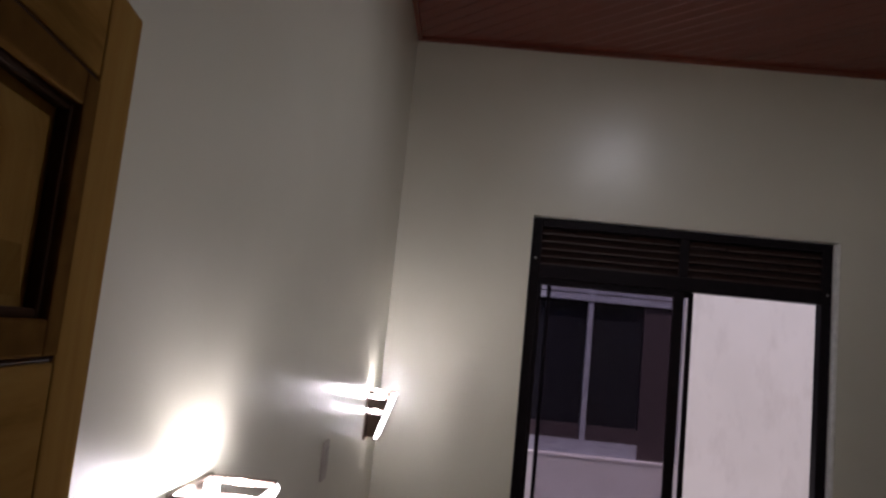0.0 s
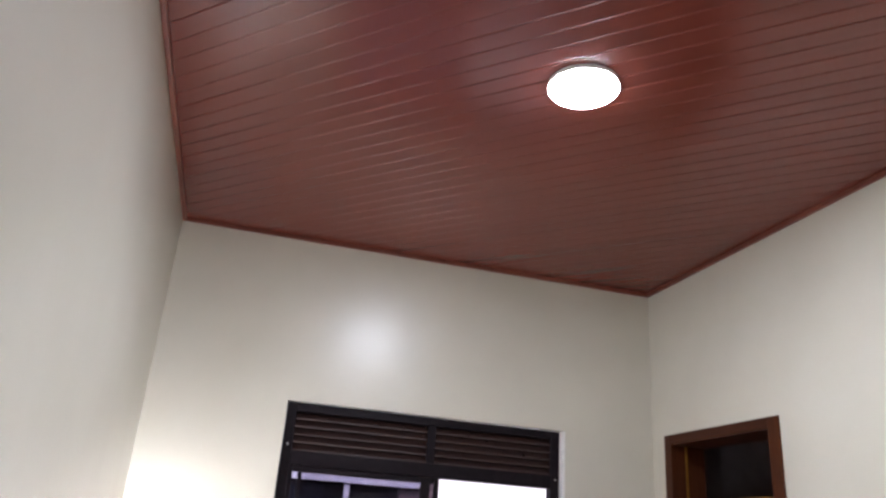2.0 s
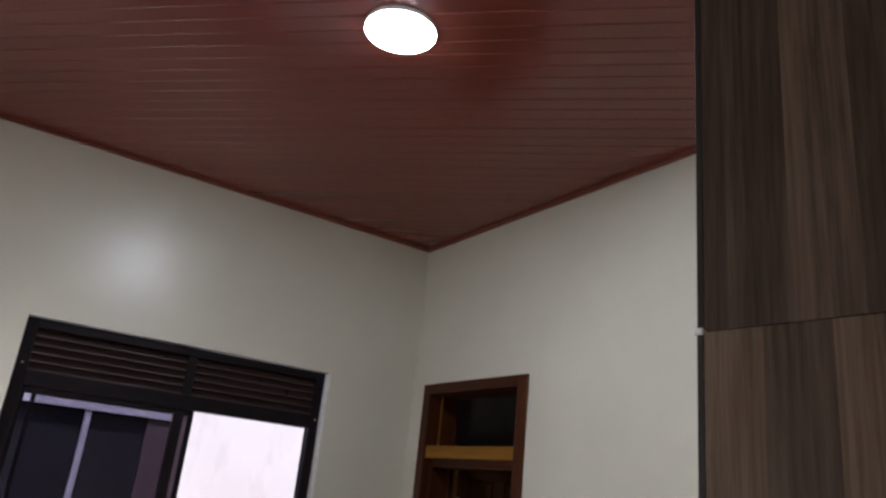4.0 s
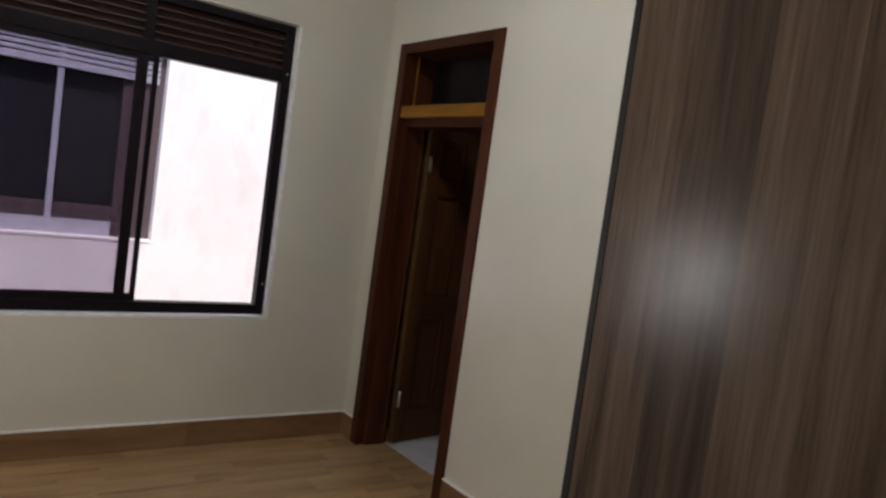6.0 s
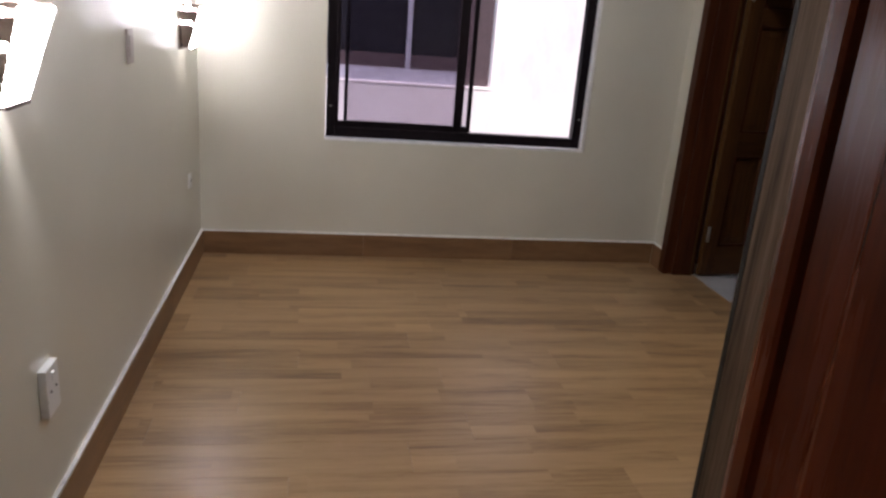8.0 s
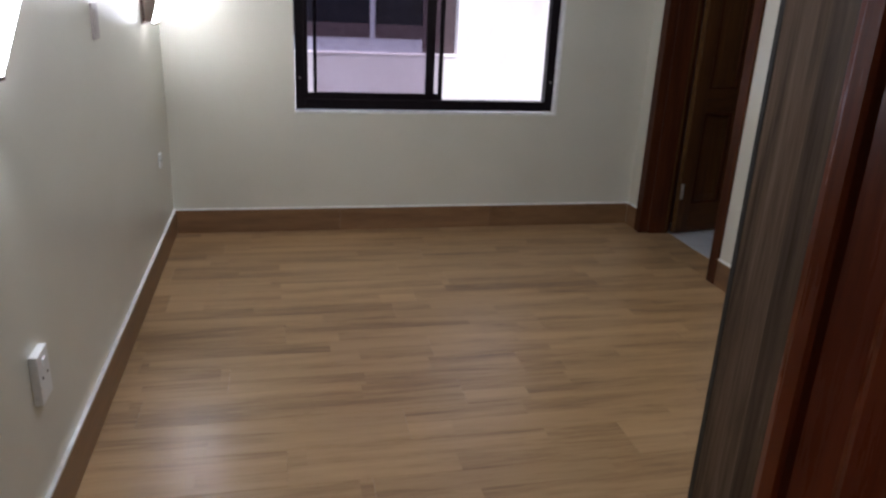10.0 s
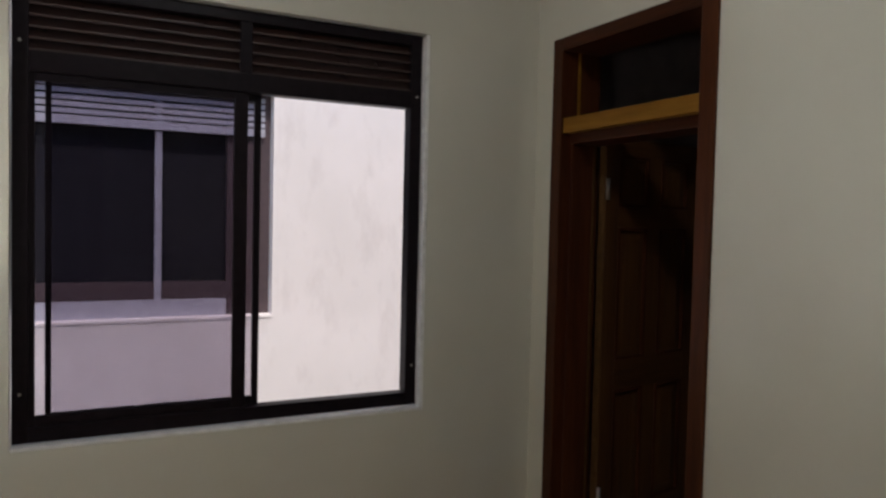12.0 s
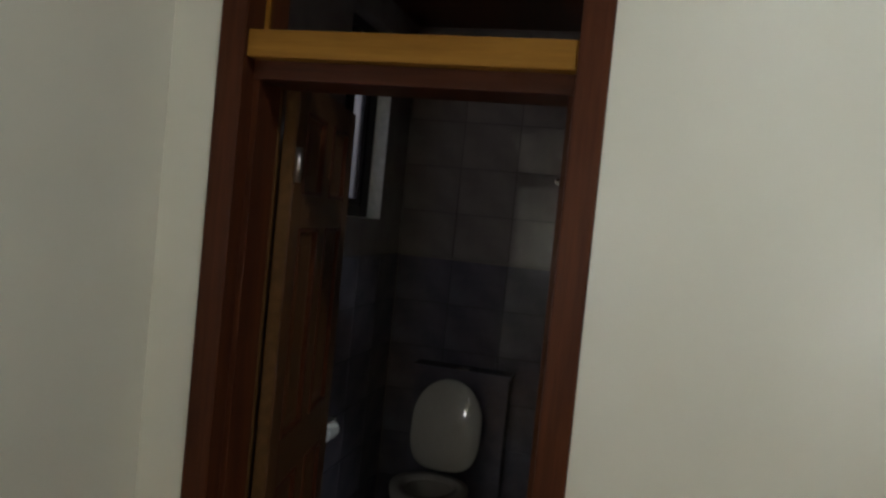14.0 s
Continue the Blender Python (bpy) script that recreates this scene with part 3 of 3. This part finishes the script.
# ---- wardrobe ----
def wardrobe():
    w = thing("wardrobe", (XW + 0.3, (YW + YS) / 2, 0), "floor-to-ceiling built-in wardrobe in grey-brown laminate, doors slightly ajar", "wardrobe")
    y0, y1 = YS + 0.003, YW - 0.004
    boxes("carcass", [((XW + 0.092, y0, 0.0), (XW + 0.670, y1, 0.09)), ((XW + 0.092, y1 - 0.018, 0.09), (XW + 0.670, y1, H - 0.002)), ((XW + 0.092, y0, 0.09), (XW + 0.670, y0 + 0.018, H - 0.002)),
        ((XW + 0.650, y0 + 0.018, 0.09), (XW + 0.670, y1 - 0.018, H - 0.002)), ((XW + 0.092, y0 + 0.018, 2.133), (XW + 0.650, y1 - 0.018, 2.157))], M_CARCASS, w, "white board carcass")
    # the doors stand a few degrees ajar, swung from the entrance side
    ajar = Matrix.Translation((XW, YW, 0)) @ Matrix.Rotation(math.radians(5.5), 4, 'Z') @ Matrix.Translation((-XW, -YW, 0))
    # door edges are banded in dark strip
    ys = [y1, y0]
    for name, z0, z1, x in (("door", 0.07, 2.1435, XW), ("upper_door", 2.1458, H - 0.004, XW + 0.001)):
        for a, b in zip(ys[:-1], ys[1:]):
            d = box(name, (x, b + 0.0015, z0), (x + 0.018, a - 0.014, z1), M_LAM if name == "door" else M_LAM_TOP, w, bevel=0.0015)
            strip = box("edge_strip", (x - 0.001, a - 0.014, z0), (x + 0.019, a - 0.0015, z1), M_EDGE, d, "dark edge strip", bevel=0.001)
            for ob in (d, strip):
                ob.data.transform(ajar)
    cap = box("corner_cap", (XW - 0.004, y1 - 0.014, 2.139), (XW + 0.016, y1 + 0.003, 2.151), M_WHITE, w, "small white plastic corner cap", bevel=0.002)
    cap.data.transform(ajar)
    return w


wardrobe()

# ---- lamps ----
def ceiling_lamp():
    l = thing("ceiling_light", (1.507, -2.045, H), "round white surface LED ceiling light, switched on", "ceiling light")
    bm = bmesh.new()
    add_cylinder(bm, (1.507, -2.045, H - 0.020), (1.507, -2.045, H + 0.004), 0.130, 0.130, 48)
    part("rim", bm, M_WHITE, l, smooth=False)
    bm = bmesh.new()
    add_cylinder(bm, (1.507, -2.045, H - 0.0225), (1.507, -2.045, H - 0.0205), 0.1275, 0.129, 48)
    part("diffuser", bm, M_LED, l, "glowing white diffuser")
    return l


ceiling_lamp()


def sconce(y):
    s = thing("wall_lamp", (0, y, 1.37), "trapezoid crystal wall lamp on a chrome plate, switched on", "wall lamp", "wall lamps")
    box("back_plate", (0, y - 0.094, 1.262), (0.012, y + 0.094, 1.484), M_PLATE, s, bevel=0.003)
    box("base", (0.044, y - 0.066, 1.260), (0.066, y + 0.066, 1.272), M_PLATE, s, bevel=0.003)
    # slanted lit front, wide at the top
    bm = bmesh.new()
    lo = [bm.verts.new(p) for p in ((0.050, y - 0.062, 1.272), (0.050, y + 0.062, 1.272), (0.112, y + 0.088, 1.470), (0.112, y - 0.088, 1.470))]
    hi = [bm.verts.new(v.co + Vector((0.012, 0, -0.003))) for v in lo]
    bm.faces.new(lo[::-1])
    bm.faces.new(hi)
    for i in range(4):
        bm.faces.new((lo[i], lo[(i + 1) % 4], hi[(i + 1) % 4], hi[i]))
    bmesh.ops.recalc_face_normals(bm, faces=bm.faces)
    front = part("front_panel", bm, M_CRYSTAL, s, "glowing crystal front")
    # beaded edges
    bm = bmesh.new()
    bmesh.ops.create_icosphere(bm, subdivisions=2, radius=0.0078)
    bead_mesh = mesh("bead", bm, M_CRYSTAL, True)
    for side in (-1, 1):
        for i in range(11):
            t = i / 10
            bead = new("bead", bead_mesh)
            bead.parent = front
            bead.location = (0.056 + 0.062 * t, y + side * (0.063 + 0.026 * t), 1.275 + 0.194 * t)
    box("top_rim", (0.012, y - 0.092, 1.470), (0.120, y - 0.078, 1.482), M_PLATE, s, "dark chrome rim", bevel=0.002)
    box("top_rim", (0.012, y + 0.078, 1.470), (0.120, y + 0.092, 1.482), M_PLATE, s, "dark chrome rim", bevel=0.002)
    bm = bmesh.new()
    add_cylinder(bm, (0.038, y, 1.385), (0.038, y, 1.484), 0.013, 0.011, 16)
    part("bulb", bm, M_BULB, s, "glowing bulb", True)
    for side in (-1, 1):
        for z0, z1 in ((1.274, 1.382), (1.402, 1.452)):
            bm = bmesh.new()
            w0, w1 = (0.062 + 0.026 * (z - 1.272) / 0.198 for z in (z0, z1))
            x0, x1 = (0.050 + 0.062 * (z - 1.272) / 0.198 for z in (z0, z1))
            prism(bm, [(0.0115, y + side * w0, z0), (x0, y + side * w0, z0), (x1, y + side * w1, z1), (0.0115, y + side * w1, z1)], (0, side * 0.003, 0))
            part("side_plate", bm, M_PLATE, s, "brown chrome side plate")
    bm = bmesh.new()
    add_cylinder(bm, (0.012, y, 1.33), (0.05, y, 1.33), 0.009, 0.009, 12)
    part("bracket", bm, M_CHROME, s, "chrome bracket", True)
    return s


for y in (-0.49, -2.80):
    sconce(y)


def wall_plate(name, label, category, y, z, w, h, kind, d=0.009):
    mat = M_SWITCH if kind == "switch" else M_WHITE
    p = thing(name, (0, y, z), label, category)
    box("plate", (0, y - w / 2, z - h / 2), (d, y + w / 2, z + h / 2), mat, p, bevel=0.003)
    if kind == "switch":
        box("rocker", (d, y - w * 0.3, z - h * 0.32), (d + 0.004, y + w * 0.3, z + h * 0.32), mat, p, bevel=0.0015)
    else:
        for k in (-1, 1):
            bm = bmesh.new()
            add_cylinder(bm, (d, y + k * w * 0.22, z), (d + 0.0015, y + k * w * 0.22, z), 0.004, 0.004, 10)
            part("socket_hole", bm, M_EDGE, p, "dark socket hole")
        box("rocker", (d, y - 0.010, z + h * 0.20), (d + 0.004, y + 0.010, z + h * 0.36), mat, p, bevel=0.001)
    return p


wall_plate("light_switch", "greyish beige plastic light switch on the cream wall", "switch", -1.565, 1.325, 0.085, 0.125, "switch")
wall_plate("wall_socket", "white plastic power socket above the skirting", "socket", -2.64, 0.487, 0.09, 0.14, "socket", 0.022)
wall_plate("wall_socket", "white plastic power socket in the window corner", "socket", -0.38, 0.545, 0.075, 0.075, "socket")

# ---- bathroom ----
def toilet(x, y):
    """Close-coupled toilet, lid raised; the bowl points to -x."""
    t = thing("toilet", (x, y, 0), "white ceramic toilet with its lid raised", "toilet")
    bm = bmesh.new()
    levels = [(0.0, 0.15, 0.21), (0.05, 0.14, 0.20), (0.20, 0.12, 0.19), (0.32, 0.165, 0.235), (0.385, 0.185, 0.255), (0.40, 0.185, 0.255)]
    rings = []
    for z, ry, rx in levels:
        rings.append([bm.verts.new((x - 0.30 + rx * math.cos(a) * (1.0 if math.cos(a) < 0 else 0.85), y + ry * math.sin(a), z)) for a in [2 * math.pi * i / 28 for i in range(28)]])
    for r0, r1 in zip(rings[:-1], rings[1:]):
        for i in range(28):
            bm.faces.new((r0[i], r0[(i + 1) % 28], r1[(i + 1) % 28], r1[i]))
    inner = [bm.verts.new((x - 0.30 + (v.co.x - x + 0.30) * 0.72, y + (v.co.y - y) * 0.72, 0.39)) for v in rings[-1]]
    deep = [bm.verts.new((x - 0.30 + (v.co.x - x + 0.30) * 0.35, y + (v.co.y - y) * 0.35, 0.22)) for v in rings[-1]]
    for a, b in ((rings[-1], inner), (inner, deep)):
        for i in range(28):
            bm.faces.new((a[i], a[(i + 1) % 28], b[(i + 1) % 28], b[i]))
    bm.faces.new(deep)
    bm.faces.new(rings[0][::-1])
    bmesh.ops.recalc_face_normals(bm, faces=bm.faces)
    part("bowl", bm, M_CERAMIC, t, smooth=True)
    # raised lid: an oval plate leaning back on the cistern
    bm = bmesh.new()
    outline = [(0, 0.18 * math.sin(a) * (1.0 if math.cos(a) > 0 else (1.0 + 0.35 * math.cos(a) ** 4)), 0.25 + (0.21 if math.cos(a) > 0 else 0.25) * math.copysign(abs(math.cos(a)) ** (1.0 if math.cos(a) > 0 else 0.45), math.cos(a))) for a in [2 * math.pi * (i + 0.5) / 40 for i in range(40)]]
    # a shallow dome towards the room, flat behind
    loops = [[bm.verts.new((dx, oy * k, 0.25 + (oz - 0.25) * k)) for _, oy, oz in outline] for k, dx in ((0.97, 0.024), (1.0, 0.016), (0.99, 0.006), (0.94, 0.0), (0.75, -0.007), (0.5, -0.012), (0.25, -0.0145))]
    for r0, r1 in zip(loops[:-1], loops[1:]):
        for i in range(40):
            bm.faces.new((r0[i], r0[(i + 1) % 40], r1[(i + 1) % 40], r1[i]))
    bm.faces.new(loops[0][::-1])
    bm.faces.new(loops[-1])
    bmesh.ops.recalc_face_normals(bm, faces=bm.faces)
    bmesh.ops.transform(bm, matrix=pose(x - 0.125, y, 0.425, 0, 9, 0), verts=bm.verts)
    part("lid", bm, M_CERAMIC, t, smooth=True)
    bm = bmesh.new()
    a_out = [bm.verts.new((x - 0.31 + 0.245 * math.cos(a) * (1.0 if math.cos(a) < 0 else 0.72), y + 0.185 * math.sin(a), 0.402)) for a in [2 * math.pi * i / 32 for i in range(32)]]
    a_in = [bm.verts.new((x - 0.31 + (v.co.x - x + 0.31) * 0.66, y + (v.co.y - y) * 0.66, 0.402)) for v in a_out]
    b_out = [bm.verts.new(v.co + Vector((0, 0, 0.02))) for v in a_out]
    b_in = [bm.verts.new(v.co + Vector((0, 0, 0.02))) for v in a_in]
    for p, q in ((a_out, b_out), (b_out, b_in), (b_in, a_in)):
        for i in range(32):
            bm.faces.new((p[i], p[(i + 1) % 32], q[(i + 1) % 32], q[i]))
    bmesh.ops.recalc_face_normals(bm, faces=bm.faces)
    part("seat", bm, M_CERAMIC, t, smooth=True)
    return t


toilet(4.94, -0.42)
cp = thing("cistern_box", (5.02, -0.46, 0), "dark tiled box hiding the cistern behind the toilet", "cistern box")
box("body", (4.965, -0.70, 0), (BX1 - 0.013, -0.20, 0.90), M_TILE_LO, cp, bevel=0.003)
box("cap", (4.955, -0.71, 0.90), (BX1 - 0.013, -0.19, 0.92), M_TILE_LO, cp, "dark tile top", bevel=0.003)
bm = bmesh.new()
add_box(bm, (4.957, -0.49, 0.94 - 0.02), (5.02, -0.43, 0.926), 0.002)
part("flush_plate", bm, M_CHROME, cp, "small chrome flush plate")


structure(box("tile_border", (BX1 - 0.020, BY0 + 0.002, 1.469), (BX1 - 0.0135, -0.014, 1.482), M_TILE_HI, bevel=0.002), "slim grey tile border strip on the bathroom wall", "trim")
hook = thing("wall_hook", (BX1 - 0.012, -0.83, 1.93), "small chrome hook on the tiled wall", "hook")
bm = bmesh.new()
add_cylinder(bm, (BX1 - 0.0125, -0.83, 1.93), (BX1 - 0.018, -0.83, 1.93), 0.018, 0.018, 20)
part("base", bm, M_CHROME, hook)
bm = bmesh.new()
add_cylinder(bm, (BX1 - 0.018, -0.83, 1.928), (BX1 - 0.055, -0.83, 1.938), 0.007, 0.009, 14)
part("peg", bm, M_CHROME, hook)


def paper_holder():
    h = thing("paper_holder", (4.175, 0, 0.735), "toilet roll on a steel wall holder", "paper holder")
    box("cover", (4.115, -0.075, 0.775), (4.235, -0.012, 0.782), M_STEEL, h, "steel cover", bevel=0.002)
    box("arm", (4.170, -0.075, 0.735), (4.180, -0.012, 0.775), M_STEEL, h, bevel=0.002)
    bm = bmesh.new()
    add_cylinder(bm, (4.125, -0.056, 0.735), (4.225, -0.056, 0.735), 0.040, 0.040, 28)
    part("paper_roll", bm, M_PAPER, h, "white paper roll")
    return h


paper_holder()


def bathroom_window():
    w = structure(thing("window_2", ((BWX0 + BWX1) / 2, 0.1, BWZ0), "", ""), "small dark framed sliding bathroom window", "window")
    z0, z1 = BWZ0, BWZ1
    boxes("window_frame", [((BWX0, 0.07, z0), (4.265, 0.12, z1)), ((4.665, 0.07, z0), (BWX1, 0.12, z1)), ((4.265, 0.07, z0), (4.665, 0.12, z0 + 0.055)),
        ((4.265, 0.07, z1 - 0.05), (4.665, 0.12, z1)), ((4.385, 0.07, z0 + 0.055), (4.465, 0.12, z1 - 0.05))], M_ALU, w, bevel=0.004)
    for y, x0, x1 in ((0.082, 4.265, 4.385), (0.082, 4.465, 4.665)):
        sash = boxes("sash", [((x0, y, z0 + 0.055), (x0 + 0.022, y + 0.016, z1 - 0.05)), ((x1 - 0.03, y, z0 + 0.055), (x1, y + 0.016, z1 - 0.05)),
            ((x0 + 0.022, y, z0 + 0.055), (x1 - 0.03, y + 0.016, z0 + 0.088)), ((x0 + 0.022, y, z1 - 0.07), (x1 - 0.03, y + 0.016, z1 - 0.05))], M_ALU, w, bevel=0.003)
        g = box("pane", (x0 + 0.018, y + 0.006, z0 + 0.084), (x1 - 0.026, y + 0.010, z1 - 0.066), M_CLEAR, sash, "glass pane")
        g.visible_shadow = False
    boxes("reveal", [((BWX1 - 0.004, 0.0, z0 + 0.003), (BWX1 - 0.0005, 0.07, z1)), ((BWX0, 0.0, z0 + 0.0005), (BWX1 - 0.004, 0.07, z0 + 0.003))], M_REVEAL, w, "white painted reveal")
    return w


bathroom_window()

# ---- outside ----
structure(box("ground", (-400, T, -0.45), (400, 800, -0.25), M_GROUND), "pale concrete ground outside", "ground")


def neighbour():
    YN = 2.19
    b = thing("house", (2.0, YN, -0.25), "pale pinkish rendered neighbouring house with a bronze window", "house")
    x0, x1, z0, z1 = -1.2, 2.235, 0.912, 2.50
    outer = [(-6, -0.25), (10, -0.25), (10, 3.6), (-6, 3.6)]
    inner = [(x0, z0), (x1, z0), (x1, z1), (x0, z1)]
    bm = bmesh.new()
    rings = [[bm.verts.new((x, y, z)) for x, z in loop] for y in (YN, YN + 0.2) for loop in (outer, inner)]
    for i in range(4):
        k = (i + 1) % 4
        for a, c in ((rings[0], rings[1]), (rings[2], rings[3]), (rings[0], rings[2]), (rings[1], rings[3])):
            bm.faces.new((a[i], a[k], c[k], c[i]))
    bmesh.ops.recalc_face_normals(bm, faces=bm.faces)
    part("wall", bm, M_EXT, b)
    box("roof", (-6.2, YN - 0.25, 3.6), (10.2, YN + 6, 3.68), M_ROOF, b, "thin red-brown roof edge")
    box("painted_panel", (6.6, YN - 0.012, -0.25), (9.9, YN, 2.35), M_TERRA, b, "terracotta painted wall panel")
    win = boxes("window", [((1.93, YN + 0.10, z0), (x1, YN + 0.17, z1)), ((x0, YN + 0.10, z0 + 0.13), (1.93, YN + 0.17, z0 + 0.25)), ((x0, YN + 0.10, 2.42), (1.93, YN + 0.17, z1))], M_EXTBROWN, b, "brown window frame")
    box("sill", (x0, YN - 0.006, z0 - 0.012), (x1 + 0.004, YN + 0.11, z0 + 0.012), M_EXT, b, bevel=0.006)
    box("bottom_rail", (x0, YN + 0.09, z0 + 0.012), (1.93, YN + 0.16, z0 + 0.13), M_EXTFRAME, win, "pale metal bottom rail")
    box("glass", (x0, YN + 0.15, z0 + 0.25), (1.93, YN + 0.156, 2.42), M_DARKGLASS, win, "dark reflective glass")
    for x in (-0.38, 0.548, 1.475):
        box("bar", (x - 0.022, YN + 0.085, z0 + 0.13), (x + 0.022, YN + 0.13, 2.42), M_EXTFRAME, win, "pale metal upright", bevel=0.004)
    box("transom_beam", (x0, YN + 0.070, 2.195), (2.19, YN + 0.099, 2.250), M_EXTFRAME, win, "pale metal transom beam", bevel=0.003)
    for i in range(5):
        z = 2.262 + i * 0.044
        box("louvre_slat", (x0, YN + 0.075, z), (2.19, YN + 0.098, z + 0.030), M_EXTFRAME, win, "pale metal louvre slat", bevel=0.003)
    return b


neighbour()

# ---- hall closing pieces ----
structure(box("floor_hall", (0, -6.4, -0.1), (2.2, YS - T, 0.0), M_GROUT), "plain hall floor", "floor")
structure(box("ceiling_hall", (0, -6.4, 2.9), (2.2, YS - T, 3.0), M_HALL), "plain hall ceiling", "ceiling")

# ---- pieces: bathroom tiles ----
def tile_mesh(name, w, h, d, material):
    bm = bmesh.new()
    add_box(bm, (0.0015, 0, 0.0015), (w - 0.0015, d, h - 0.0015), 0.0012)
    return mesh(name, bm, material)


def tiles():
    parent = structure(box("tile_backing", (BX1 - 0.004, BY0 + 0.001, 0.001), (BX1 - 0.001, -0.012, 2.69), M_DARKGROUT), "dark grout bed behind the bathroom wall tiles", "wall")
    tw, th = 0.30, 0.2425
    lo, hi = tile_mesh("wall_tile", tw, th, 0.008, M_TILE_LO), tile_mesh("wall_tile", tw, th, 0.008, M_TILE_HI)
    for r in range(11):
        for c in range(5):
            ob = new("tile", lo if r < 6 else hi)
            ob.parent = parent
            ob.matrix_basis = pose(BX1 - 0.004, -0.012 - tw * (c + 1) - 0.0, 0.02 + r * th, 0, 0, 90)
    parent2 = structure(box("tile_backing_side", (W + T, -0.004, 0.001), (BX1 - 0.013, -0.001, 1.475), M_DARKGROUT), "dark grout bed behind the side wall tiles", "wall")
    for r in range(6):
        for c in range(6):
            ob = new("tile", lo)
            ob.parent = parent2
            ob.matrix_basis = pose(BX1 - 0.014 - tw * (c + 1), -0.012, 0.02 + r * th)
    parent3 = structure(box("floor_bathroom", (W + T, BY0, -0.1), (BX1, 0, -0.006), M_GROUT), "pale tiled bathroom floor", "floor")
    fl = tile_mesh("floor_tile", 0.30, 0.30, 0.006, M_TILE_FL)
    for r in range(6):
        for c in range(7):
            ob = new("tile", fl)
            ob.parent = parent3
            ob.matrix_basis = pose(W + T + c * 0.30 if c < 6 else W + T + 1.605, BY0 + 0.30 * r - 0.03 * (r == 5), -0.0055, 90, 0, 0) @ pose(0, 0, -0.30)
    return parent


tiles()

# ---- pieces: floor planks ----
def floor():
    base = structure(box("floor", (-0.05, YS - T, -0.10), (W + T, 0.05, -0.008), M_UNDERLAY), "warm brown wood-look plank floor", "floor")
    rng = random.Random(5)
    wide, long_ = 0.197, 1.20
    y = 0.0
    while y > YS - T + 0.01:
        y0 = max(y - wide, YS - T)
        x = -rng.random() * long_
        while x < W:
            x0, x1 = max(x, 0.0), min(x + long_, W)
            if x1 - x0 > 0.03:
                bm = bmesh.new()
                add_box(bm, (x0 + 0.0003, y0 + 0.0003, -0.008), (x1 - 0.0003, y - 0.0003, 0.0))
                top = [e for e in bm.edges if all(abs(v.co.z) < 1e-6 for v in e.verts)]
                bmesh.ops.bevel(bm, geom=top, offset=0.0005, segments=1, affect='EDGES')
                part("plank", bm, M_FLOOR, base)
            x += long_
        y -= wide
    for a, b in ((DY1 + 0.076, -0.60), (-0.60, DY0 - 0.076)):
        box("plank", (W + 0.001, a + 0.0007, -0.008), (W + T - 0.001, b - 0.0007, 0.0), M_FLOOR, base)
    return base


floor()
